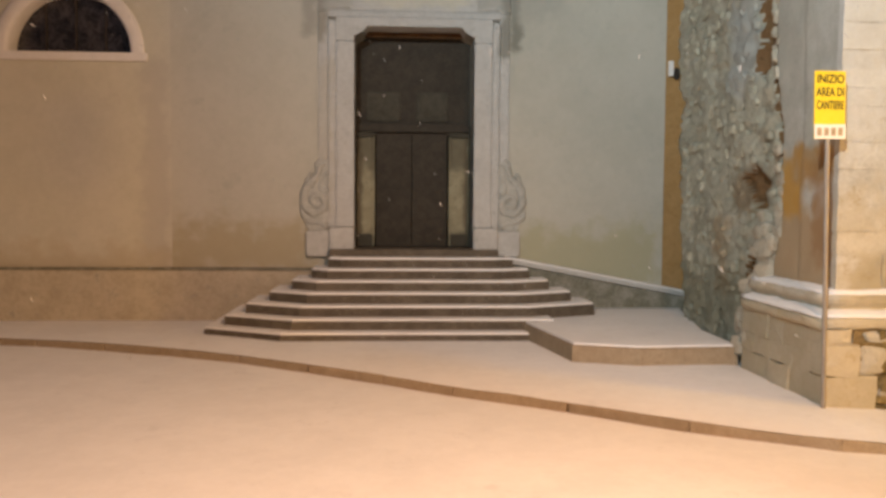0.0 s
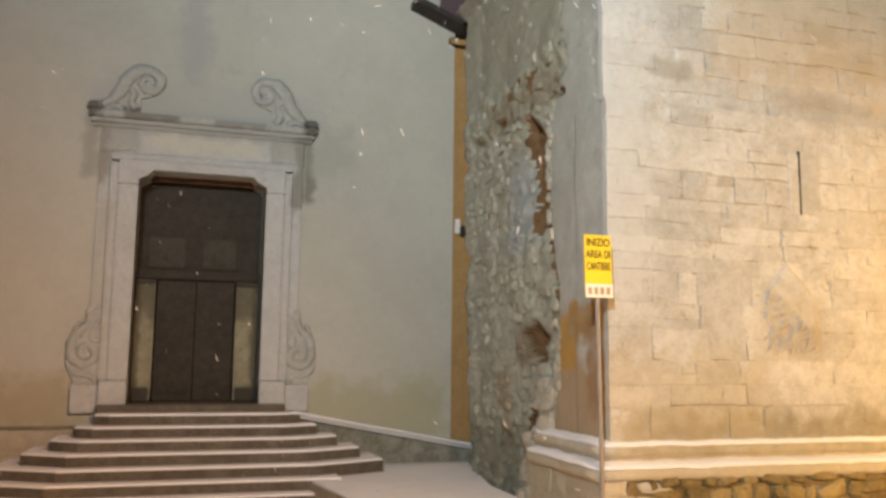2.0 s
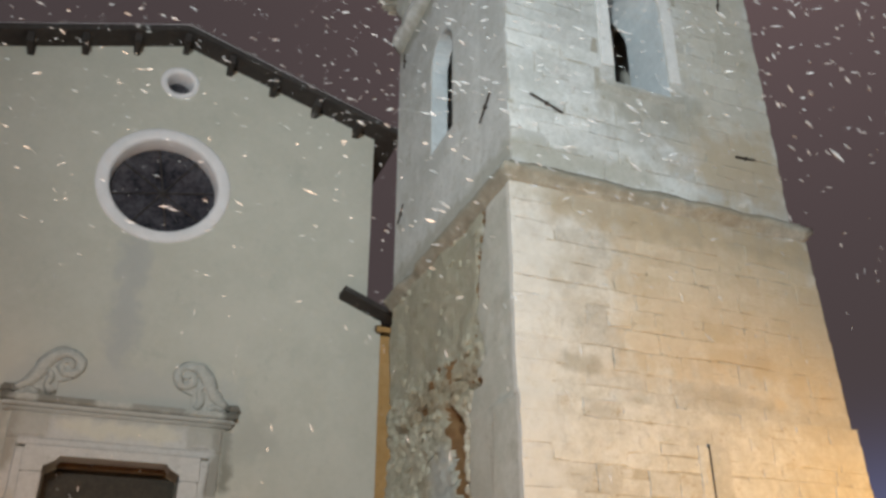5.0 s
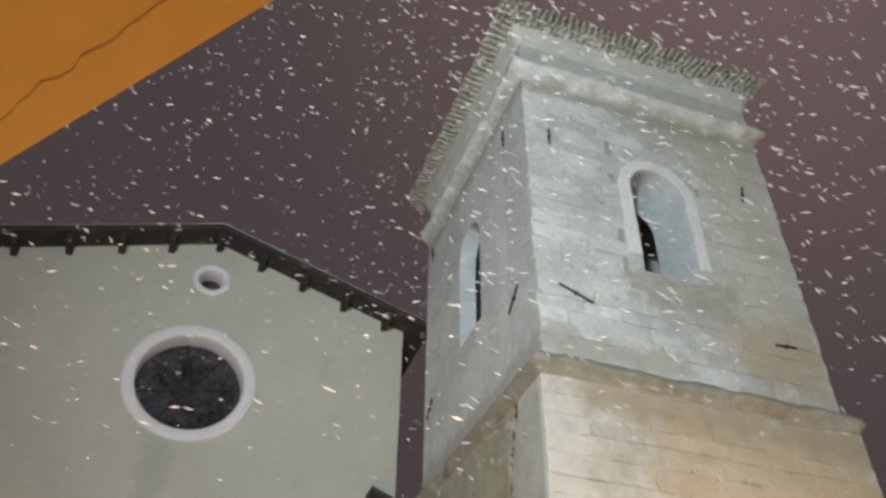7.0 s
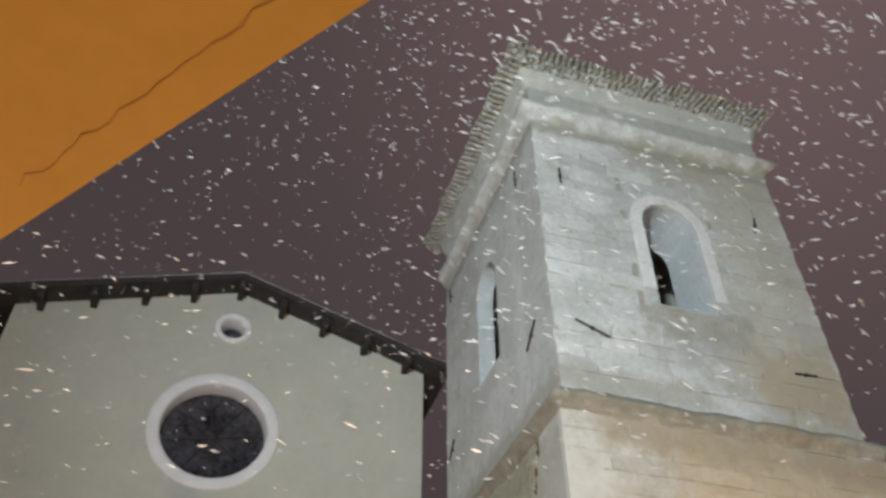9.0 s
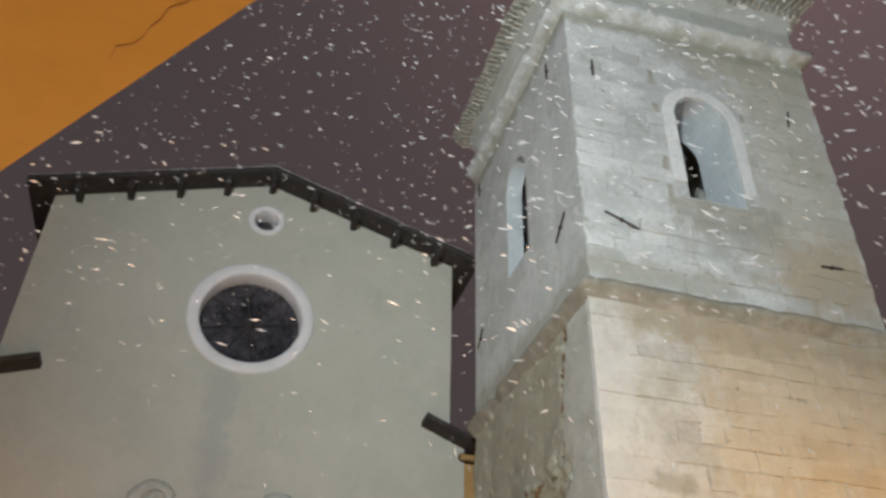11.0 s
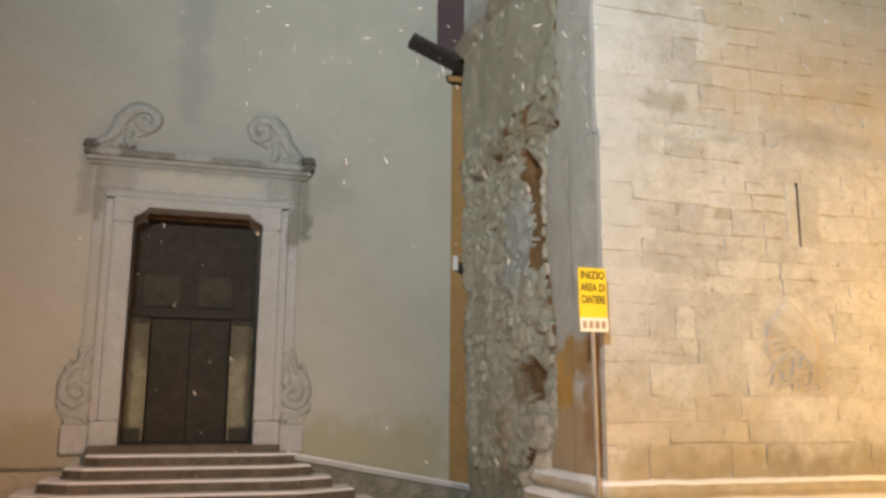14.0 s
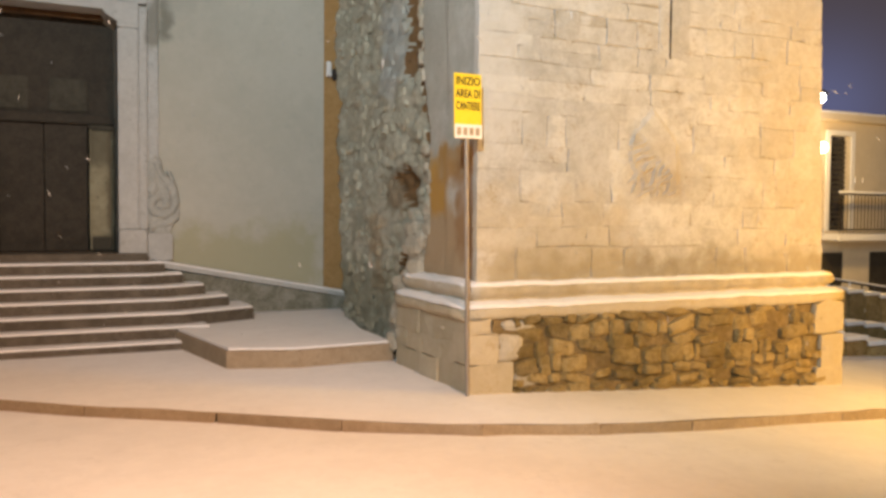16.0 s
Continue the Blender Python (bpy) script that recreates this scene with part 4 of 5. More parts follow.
for k in range(26):
    p = c0 + dr * (0.045 * k) + nn * (0.03 * noise.noise(Vector((k * 0.6, 0, 0))) + 0.001 * k)
    q = c0 + dr * (0.045 * (k + 1)) + nn * (0.03 * noise.noise(Vector((k * 0.6 + 0.6, 0, 0))) + 0.001 * (k + 1))
    wd = nn * (0.0008 + 0.0014 * random.random())
    prism([tuple(p - wd), tuple(q - wd), tuple(q + wd), tuple(p + wd)], 3.4965, 3.4995, bm=crackb)
part("crack", crackb, OCHRE, balc, "hairline crack in the paint")

# ---- stand-in lamp fittings behind the viewer ----


def street_lamp(at, glass, label):
    t = thing("street_lamp", label, "street lamp", at=(at[0], at[1], 0))
    h = at[2]
    part("pole", rod((0, -0.9, -0.2), (0, -0.9, h + 0.4), 0.06), IRON, t)
    part("arm", rod((0, -0.9, h + 0.35), (0, 0.0, h + 0.52), 0.035), IRON, t)
    part("head", lathe([(0.02, h + 0.62), (0.16, h + 0.56), (0.30, h + 0.40), (0.30, h + 0.37)]), IRON, t, "", True)
    return t


# Unseen fittings added to hold the flood, sodium and side lights.
street_lamp((COOL_AT[0], COOL_AT[1] - 0.5, COOL_AT[2]), LAMP_COOL, "unseen stand-in pole for the white floodlight")
street_lamp(SODIUM_AT, LAMP_WARM, "unseen stand-in street lamp for a sodium light")
street_lamp(SIDE_AT, LAMP_WARM, "unseen stand-in street lamp for a sodium light")

# ---- right-hand background ----
house = thing("distant_house", "lit ochre house with a balcony door and snowy rail", "house", at=(0, 0, 0))
OPENINGS = ((21.80, 22.72), (24.9, 25.8), (28.4, 29.3))
part("wall", slab_xz([(20.6, -3.0), (34, -3.0), (34, 4.66), (20.6, 4.66)], 16.0, 16.4, [[(a, 1.30), (b, 1.30), (b, 4.24), (a, 4.24)] for a, b in OPENINGS]), FARWALL, house)
part("side_wall", box(20.6, 20.95, 16.402, 24, -3.0, 4.66), FARWALL, house)
part("roof", prism([(20.3, 15.6), (34.2, 15.6), (34.2, 24.2), (20.3, 24.2)], 4.663, 4.86), FARWALL, house, "pale overhanging roof edge")
part("snow_cover", prism([(20.32, 15.62), (34.18, 15.62), (34.18, 24.18), (20.32, 24.18)], 4.864, 4.93), SNOW, house, "snow on the roof edge")
for a, b in OPENINGS:
    w = part("window", box(a, b, 16.2, 16.23, 1.30, 4.24), GLASS, house, "dark balcony door")
    for k in range(18):
        part("shutter_slat", box(a + 0.05, b - 0.05, 16.12, 16.17, 1.38 + 0.155 * k, 1.46 + 0.155 * k), DARKWOOD, w)
    for x0, x1, z0, z1 in ((a - 0.17, a, 1.30, 4.40), (b, b + 0.17, 1.30, 4.40), (a, b, 4.24, 4.40)):
        part("window_frame", box(x0, x1, 15.94, 15.998, z0, z1, bevel=0.01), WHITE, house, "pale window surround")
part("balcony", box(21.1, 31, 15.0, 15.998, 1.02, 1.22, bevel=0.02), WHITE, house, "pale balcony slab")
part("balcony_rail", box(21.1, 31, 15.0, 15.05, 2.38, 2.43), IRON, house)
part("snow_cover", box(21.1, 31, 14.985, 15.065, 2.434, 2.50, bevel=0.02), SNOW, house, "snow along the rail")
part("lower_rail", box(21.1, 31, 15.0, 15.04, 1.34, 1.38), IRON, house)
for k in range(66):
    part("baluster", rod((21.15 + 0.15 * k, 15.02, 1.22), (21.15 + 0.15 * k, 15.02, 2.40), 0.012, n=6), IRON, house)
for a, b in ((21.35, 22.45), (23.75, 25.1), (26.4, 27.8)):
    part("doorway", box(a, b, 15.955, 15.995, -1.9, 0.62), DARKWOOD, house, "dark ground-floor doorway")
for a, b in ((22.5, 23.65), (25.2, 26.3)):
    part("pilaster", box(a, b, 15.93, 15.994, -2.2, 0.72, bevel=0.02), FARWALL, house)
part("floor_band", box(20.55, 34, 15.90, 15.996, 0.74, 1.0, bevel=0.02), FARWALL, house)
lt = thing("wall_lamp", "glowing round wall lamp on the far house", "lamp", at=(20.95, 15.55, 3.8))
bm = bmesh.new()
bmesh.ops.create_icosphere(bm, subdivisions=3, radius=0.16)
part("globe", bm, LAMP_WARM, lt, "", True)
part("bracket", rod((0, 0.1, 0), (0, 0.45, 0.1), 0.03), IRON, lt)
lt = thing("street_lamp", "street lamp with a cold white lantern beyond the tower", "street lamp", at=(20.12, 15.0, -1.0))
part("pole", rod((-0.35, 0.2, -0.5), (-0.35, 0.2, 6.4), 0.05), IRON, lt)
part("arm", rod((-0.35, 0.2, 6.38), (0, 0, 6.42), 0.025), IRON, lt)
bm = bmesh.new()
bmesh.ops.create_icosphere(bm, subdivisions=3, radius=0.17, matrix=Matrix.Translation((0, 0, 6.15)))
part("lantern", bm, LAMP_COOL, lt, "", True)
part("cap", lathe([(0.02, 6.42), (0.14, 6.36), (0.26, 6.27), (0.26, 6.24)]), IRON, lt)
for y, x0, n, z0, fall in ((10.8, 13.0, 15, 0.44, 0.133), (8.9, 10.6, 12, 0.02, 0.12), (7.0, 10.4, 10, -0.06, 0.19)):
    lw = thing("garden_wall", "low stone wall topped with snow beside the tower", "wall", kind="structure")
    for k in range(n):
        xa = x0 + 0.55 * k
        top = z0 - fall * 0.55 * k
        part("stone", roughen(box(xa, xa + 0.53, y, y + 0.35, min(g(xa), top) - 0.6, top, bevel=0.03), 0.02), BASE_STONE, lw)
        part("snow_cover", roughen(box(xa - 0.01, xa + 0.535, y - 0.03, y + 0.38, top + 0.004, top + 0.075, bevel=0.025), 0.012), SNOW, lw)
rail = thing("handrail", "thin iron handrail with snow on a garden wall", "handrail", at=(0, 10.97, 0))
part("rail", rod((13.0, 0, 0.70), (21.2, 0, -0.39), 0.024), IRON, rail)
part("snow_cover", rod((13.0, 0, 0.734), (21.2, 0, -0.356), 0.022, n=6), SNOW, rail, "snow on the rail")
for k in range(7):
    part("post", rod((13.2 + 1.25 * k, 0, 0.36 - 0.166 * k), (13.2 + 1.25 * k, 0, 0.672 - 0.166 * k), 0.018, n=8), IRON, rail)

# ---- tower stonework ----


def block_mesh(seed, material, name, jitter=0.03, chamfer=0.045):
    """A dressed block of unit size, its front at -y, edges worn."""
    rnd = random.Random(seed)
    bm = bmesh.new()
    outer = [(-0.5, -0.5), (0.0, -0.5), (0.5, -0.5), (0.5, 0.0), (0.5, 0.5), (0.0, 0.5), (-0.5, 0.5), (-0.5, 0.0)]
    outer = [(x + rnd.uniform(-jitter, jitter) * 0.5, z + rnd.uniform(-jitter, jitter)) for x, z in outer]
    back = [bm.verts.new((x, 0.5, z)) for x, z in outer]
    mid = [bm.verts.new((x, -0.47, z)) for x, z in outer]
    front = [bm.verts.new((x * (1 - chamfer), -0.5 + rnd.uniform(-0.02, 0.03), z * (1 - 1.6 * chamfer))) for x, z in outer]
    c = bm.verts.new((rnd.uniform(-0.1, 0.1), -0.52 + rnd.uniform(-0.03, 0.03), rnd.uniform(-0.1, 0.1)))
    for k in range(8):
        q = (k + 1) % 8
        bm.faces.new((back[k], back[q], mid[q], mid[k]))
        bm.faces.new((mid[k], mid[q], front[q], front[k]))
        bm.faces.new((front[k], front[q], c))
    return mesh_of(bm, name, material)


def stone_mesh(seed, material, name):
    """A rough field stone of unit size."""
    bm = bmesh.new()
    bmesh.ops.create_icosphere(bm, subdivisions=2, radius=0.5)
    off = Vector((seed * 3.7, seed * 1.3, seed * 5.1))
    for v in bm.verts:
        v.co = Vector((math.copysign(abs(v.co.x * 2) ** 0.5, v.co.x) / 2, math.copysign(abs(v.co.y * 2) ** 0.6, v.co.y) / 2, math.copysign(abs(v.co.z * 2) ** 0.5, v.co.z) / 2))
        v.co += 0.16 * noise.noise_vector(v.co * 2.2 + off)
    return mesh_of(bm, name, material)


ASH_BLOCKS = [block_mesh(k, ASHLAR, "block", 0.075, 0.036) for k in range(14)]
EVEN_BLOCKS = [block_mesh(k + 80, ASHLAR, "block", 0.018, 0.022) for k in range(5)]
UP_BLOCKS = [block_mesh(k + 20, UPPER, "block", 0.07, 0.03) for k in range(10)]
RUB_STONES = [stone_mesh(k, RUBBLE, "stone") for k in range(12)]
PALE_STONES = [stone_mesh(k + 60, PALE_RUBBLE, "stone") for k in range(7)]
BASE_STONES = [stone_mesh(k + 30, BASE_STONE, "stone") for k in range(9)]


def piece(me, at, size, parent, turn=0.0, name="block"):
    ob = new(name, me)
    ob.location, ob.scale, ob.rotation_euler = at, size, (0, 0, turn)
    ob.parent = parent
    return ob


rnd = random.Random(5)
tower_front = thing("tower_front", "tower front of worn limestone blocks with patched joints", "stone wall", kind="structure")
SLABS = [(5.98, 6.125, 3.42, 4.10), (6.145, 6.40, 3.42, 4.12)]


def wave(x, z):
    """Courses sag and rise a little along the wall."""
    return 0.05 * noise.noise(Vector((x * 0.45, z * 0.6, 11)))


z = 1.045
while z < 7.08:
    h = min(rnd.choice((0.17, 0.21, 0.25, 0.28, 0.33)), 7.125 - z)
    if z < 4.5 < z + h + 0.12:
        h = 4.5 - z if 4.5 - z > 0.12 else h
    low = z + h < 4.52
    xe, y0 = right_edge(z + h / 2), TY0 - (0.075 if low else 0.0)
    x = TX0 - (0.012 if low else 0)
    first = True
    while x < xe - 0.05:
        w = rnd.uniform(0.36, 0.66) if first else rnd.choice((rnd.uniform(0.20, 0.40), rnd.uniform(0.35, 0.62), rnd.uniform(0.5, 0.95)))
        if xe - x - w < 0.28:
            w = xe - x
        last = x + w > xe - 0.02
        yb = y0 + 0.045 + rnd.uniform(-0.004, 0.005) + (rnd.uniform(0.002, 0.005) if not (first or last) and rnd.random() < 0.25 else 0)
        wv = 0.0 if z < 1.2 or abs(z + h / 2 - 4.5) < 0.4 or z > 6.7 else wave(x + w / 2, z)
        if not (first or last) and h > 0.24 and rnd.random() < 0.35:
            cut_at = h * rnd.uniform(0.35, 0.65)
            piece(rnd.choice(ASH_BLOCKS), (x + w / 2, yb, z + cut_at / 2 + wv), (w - 0.001, 0.09, cut_at), tower_front).rotation_euler[1] = rnd.uniform(-0.02, 0.02)
            part_w = w * rnd.uniform(0.4, 0.7)
            piece(rnd.choice(ASH_BLOCKS), (x + part_w / 2, yb + 0.003, z + (cut_at + h) / 2 + wv), (part_w, 0.09, h - cut_at), tower_front)
            piece(rnd.choice(ASH_BLOCKS), (x + (part_w + w) / 2, yb + 0.006, z + (cut_at + h) / 2 + wv), (w - part_w, 0.09, h - cut_at), tower_front)
        else:
            side_block = first or last
            ob = piece(rnd.choice(EVEN_BLOCKS if side_block else ASH_BLOCKS), (x + w / 2, yb, z + h / 2 + (0 if side_block else wv)), (w - 0.001, 0.09, h * (1 if side_block else rnd.uniform(0.96, 1.03))), tower_front)
            ob.rotation_euler[1] = 0.0 if first or last else rnd.uniform(-0.022, 0.022)
        x += w
        first = False
    z += h
for a, b, c, d in SLABS:
    piece(ASH_BLOCKS[3], ((a + b) / 2, TY0 - 0.038, (c + d) / 2), (b - a, 0.09, d - c), tower_front, name="upright_slab")
# the flank: smooth skin near the corner, rubble behind, cracks and holes between
flank = thing("tower_flank", "rough rubble tower side with brown cracks beside smooth plaster", "rubble wall", kind="structure")


def lerp(z, *pairs):
    return float(np.interp(z, [p[0] for p in pairs], [p[1] for p in pairs]))


def far_edge(z):
    """The ragged back edge of the rubble flank."""
    return lerp(z, (0.0, 9.26), (1.5, 9.32), (4.0, 9.48), (7.0, TY1)) + 0.05 * noise.noise(Vector((z * 3.0, 5.0, 1)))


def skin_edge(z):
    """Where the smooth skin near the corner breaks off."""
    return lerp(z, (1.0, 6.42), (1.7, 6.20), (2.35, 6.24), (3.3, 6.40), (3.75, 6.42), (4.6, 6.44), (4.9, 6.25), (5.2, 5.98), (5.5, 6.05), (5.8, 6.16), (7.2, 5.88)) + 0.05 * noise.noise(Vector((z * 6.0, 1.0, 3)))


def gash(y, z):
    """0 on the wall's face, 1 in the bottom of a crack or hole."""
    wob = 0.04 * noise.noise(Vector((y * 6, z * 6, 21))) + 0.025 * noise.noise(Vector((y * 15, z * 15, 4)))
    best = 0.0
    if 3.2 < z < 4.95:
        c = lerp(z, (3.2, 6.72), (3.4, 6.73), (3.75, 6.66), (4.2, 6.78), (4.7, 6.93), (4.95, 7.0))
        hw = lerp(z, (3.22, 0.0), (3.36, 0.13), (3.75, 0.17), (4.2, 0.18), (4.7, 0.15), (4.9, 0.0))
        best = max(best, (1.3 * hw + 0.7 * wob - abs(y - c - 0.04)) / 0.05)
    if 2.25 < z < 3.4:
        best = max(best, 0.8 * (0.07 + 0.8 * wob - abs(y - lerp(z, (2.3, 6.27), (2.66, 6.31), (3.3, 6.48)))) / 0.04)
    if 0.3 < z < 2.3:
        lo = lerp(z, (0.3, 7.06), (0.93, 7.05), (1.14, 6.89), (1.47, 6.69), (1.75, 6.69), (1.95, 6.67), (2.12, 6.70), (2.25, 6.9))
        hi = lerp(z, (0.3, 7.14), (0.93, 7.17), (1.14, 7.0), (1.47, 6.76), (1.75, 6.82), (1.95, 6.98), (2.08, 7.30), (2.16, 7.38), (2.25, 7.0))
        best = max(best, (min(y - lo, hi - y) + 0.035 + wob) / 0.05)
    if 4.95 < z < 7.1:
        c = lerp(z, (4.95, 6.37), (5.56, 6.19), (6.39, 6.1), (6.9, 5.9))
        best = max(best, 0.6 * (0.03 + 1.1 * wob - abs(y - c)) / 0.04)
    if 4.85 < z < 5.6 and 5.75 < y < 8.3:
        best = max(best, 3.0 * (noise.noise(Vector((y * 2.8, z * 4.2, 31))) - 0.27 - 0.5 * abs(z - 5.2)))
    return min(max(best, 0.0), 1.0)


def lumpy(y, z):
    """Depth of the flank behind its outermost plane."""
    smooth = z > 5.5 and y > 6.1
    a = 0.35 if smooth else 1.05 + 1.0 * max(0.0, 1 - abs(z - 5.0) / 0.5)
    big = 0.09 * noise.noise(Vector((y * 1.3, z * 1.1, 4)))
    mid = 0.06 * a * noise.noise(Vector((y * 4.2, z * 5.0, 1)))
    small = 0.042 * a * noise.noise(Vector((y * 10, z * 12, 2))) + 0.012 * noise.noise(Vector((y * 23, z * 26, 7)))
    pit = 0.05 * a * max(0.0, noise.noise(Vector((y * 7, z * 8, 17))) - 0.22)
    return (0.042 if z < 4.7 else 0.022) + big + mid + small + pit


face = bmesh.new()
grid, NY = [], 128
for zv in np.arange(-0.3, 7.2, 0.038):
    ys = TY0 + (0.008 if zv < 4.45 else 0.075)
    ye, yf = skin_edge(zv), far_edge(zv)
    row = []
    for k in range(NY + 1):
        y = ys + (yf - ys) * k / NY
        flat = min(max((ye - y) / 0.05 + 0.5, 0.0), 1.0)
        dressed_x = 0.014 - (0.024 if zv < 4.52 - 0.04 * (y - TY0) and y < 5.74 else 0.006 if zv < 4.5 else -0.006) + 0.010 * noise.noise(Vector((y * 4, zv * 4, 2))) + 0.018 * noise.noise(Vector((y * 1.2, zv * 1.2, 5)))
        near = max(0.0, 1 - abs(y - ye) / 0.20)
        deep = flat * dressed_x + (1 - flat) * (lumpy(y, zv) + 0.02 * near)
        x = TX0 + min(deep + 0.115 * gash(y, zv) * (1 + 0.3 * noise.noise(Vector((y * 9, zv * 9, 3)))), 0.215)
        row.append(face.verts.new((x, y, zv)))
    row.append(face.verts.new((4.03, yf, zv)))
    grid.append(row)
for a, b in zip(grid, grid[1:]):
    for k in range(len(a) - 1):
        face.faces.new((a[k], a[k + 1], b[k + 1], b[k]))
flank_ob = part("flank_face", face, RUBBLE_BED, flank, "lumpy mortar and smooth plaster", True)
flank_ob.data.materials.append(EARTH)
flank_ob.data.materials.append(FLANK)
for f in flank_ob.data.polygons:
    c = f.center
    if gash(c.y, c.z) > 0.12:
        f.material_index = 1
    elif c.y < skin_edge(c.z):
        f.material_index = 2
# pale stones that line the broken edge of the skin, and the tumbled ones under it
for k in range(44):
    zv = 1.15 + 3.7 * k / 44 + rnd.uniform(-0.03, 0.03)
    y = skin_edge(zv) + rnd.uniform(-0.02, 0.10)
    if gash(y, zv) > 0.3:
        continue
    ob = piece(rnd.choice(PALE_STONES), (TX0 + 0.045 + rnd.uniform(-0.01, 0.03), y, zv), (0.12, rnd.uniform(0.08, 0.22) * (0.55 if zv > 3.2 else 1.0), rnd.uniform(0.07, 0.17)), flank, rnd.uniform(-0.3, 0.3), "edge_stone")
    ob.rotation_euler[0] = rnd.uniform(-0.5, 0.5)
for k in range(34):
    zv = rnd.uniform(0.15, 1.75)
    y = 6.56 + rnd.uniform(-0.12, 0.14) + (rnd.uniform(0.1, 0.4) if zv < 0.9 else 0.0)
    if gash(y, zv) > 0.3:
        continue
    piece(rnd.choice(PALE_STONES), (3.82 + rnd.uniform(-0.04, 0.05) - 0.10 * max(0, 1 - zv), y, zv), (rnd.uniform(0.14, 0.22), rnd.uniform(0.14, 0.30), rnd.uniform(0.12, 0.24)), flank, rnd.uniform(-0.3, 0.3), "edge_stone")
# stones bedded in the mortar
rest, count = bmesh.new(), 0
lump = [stone_mesh(k, RUBBLE_REST, "lump") for k in range(9)]
z = 0.16
while z < 7.12:
    h = rnd.uniform(0.07, 0.15)
    y = skin_edge(z) + 0.10
    while y < far_edge(z) - 0.05:
        w = rnd.uniform(0.08, 0.24)
        yc, zc = y + w / 2, z + h / 2 + rnd.uniform(-0.02, 0.02)
        keep = (0.78 if zc > 4.6 else 0.55) if zc < 5.4 else 0.10
        if 6.95 < yc < 7.8 and 3.2 < zc < 4.3:
            keep = 0.3
        if rnd.random() < keep and y + w < far_edge(z) + 0.03 and max(gash(yc, zc), gash(yc - w / 2, zc), gash(yc + w / 2, zc)) < 0.2:
            x = TX0 + lumpy(yc, zc) + 0.016 + rnd.uniform(-0.006, 0.014)
            m = Matrix.Translation((x, yc, zc)) @ pose(0, 0, 0, rnd.uniform(-28, 28), 0, rnd.uniform(-12, 12)) @ Matrix.Diagonal((rnd.uniform(0.05, 0.085), w * rnd.uniform(0.7, 1.05), h * rnd.uniform(0.75, 1.1), 1))
            if z < 3.0 and count < 300:
                ob = piece(rnd.choice(RUB_STONES), (0, 0, 0), (1, 1, 1), flank, name="stone")
                ob.matrix_basis = m
                count += 1
            else:
                n0 = len(rest.verts)
                rest.from_mesh(rnd.choice(lump))
                rest.verts.ensure_lookup_table()
                for v in rest.verts[n0:]:
                    v.co = m @ v.co
        y += w
    z += h
tagged(part("rubble_rest", rest, RUBBLE_REST, flank), "small grey rubble stones", "", "", "stuff")
# stones of the tower plinth
plinth = thing("tower_plinth", "ochre-lit rubble plinth with pale irregular corner blocks", "plinth", kind="structure")
bedp = bmesh.new()
grid = []
for zv in np.arange(-0.62, 0.72, 0.04):
    row = []
    for xv in np.arange(PX0 + 0.30, PX1 - 0.05, 0.045):
        v = Vector((xv * 4.5, zv * 6.0, 2))
        row.append(bedp.verts.new((xv, PY0 + 0.062 + 0.022 * noise.noise(v) + 0.014 * noise.noise(v * 2.7), zv)))
    grid.append(row)
for a, b in zip(grid, grid[1:]):
    for k in range(len(a) - 1):
        bedp.faces.new((a[k], a[k + 1], b[k + 1], b[k]))
part("mortar_bed", bedp, BASE_BED, plinth, "rough dark mortar between the stones", True)
for z0, h, w in ((-0.05, 0.30, 0.52), (0.25, 0.30, 0.34), (0.55, 0.145, 0.26)):
    piece(rnd.choice(ASH_BLOCKS), (PX0 + w / 2, PY0 + 0.15, z0 + h / 2), (w - 0.006, 0.3, h + 0.004), plinth)
for xa, z0, w, h in ((PX0 + 0.36, 0.27, 0.30, 0.26), (PX0 + 0.56, 0.0, 0.26, 0.18), (PX0 + 0.42, 0.57, 0.36, 0.10)):
    piece(rnd.choice(PALE_STONES), (xa + w / 2, PY0 + 0.11, z0 + h / 2), (w * 1.1, 0.17, h * 1.1), plinth, name="stone")
for z0, h, w in ((-0.42, 0.32, 0.44), (-0.10, 0.42, 0.36), (0.32, 0.375, 0.50)):
    piece(rnd.choice(ASH_BLOCKS), (PX1 - w / 2, PY0 + 0.15, z0 + h / 2), (w - 0.006, 0.3, h - 0.004), plinth)
z = -0.36
while z < 0.66:
    h = rnd.uniform(0.06, 0.19)
    x = PX0 + 0.52
    while x < PX1 - 0.46:
        w = rnd.uniform(0.08, 0.40)
        if z + h > g(x) - 0.03 and rnd.random() < 0.94:
            ob = piece(rnd.choice(BASE_STONES), (x + w / 2, PY0 + 0.082 + rnd.uniform(-0.012, 0.018), z + h / 2 + rnd.uniform(-0.03, 0.03)), (w * rnd.uniform(0.85, 1.1), 0.15, min(h, 0.70 - z) * rnd.uniform(0.85, 1.25)), plinth, rnd.uniform(-0.06, 0.06), name="stone")
            ob.rotation_euler[1] = rnd.uniform(-0.3, 0.3)
        x += w
    z += h
for z0, h in ((-0.05, 0.27), (0.22, 0.21), (0.43, 0.265)):
    y = PY0 + 0.302
    while y < 6.7:
        w = rnd.uniform(0.30, 0.75)
        if 6.72 - y - w < 0.25:
            w = 6.72 - y
        piece(rnd.choice(ASH_BLOCKS), (PX0 + 0.155 + rnd.uniform(-0.01, 0.02), y + w / 2, z0 + h / 2), (w + 0.008, 0.3, h + 0.01), plinth, -math.pi / 2)
        y += w
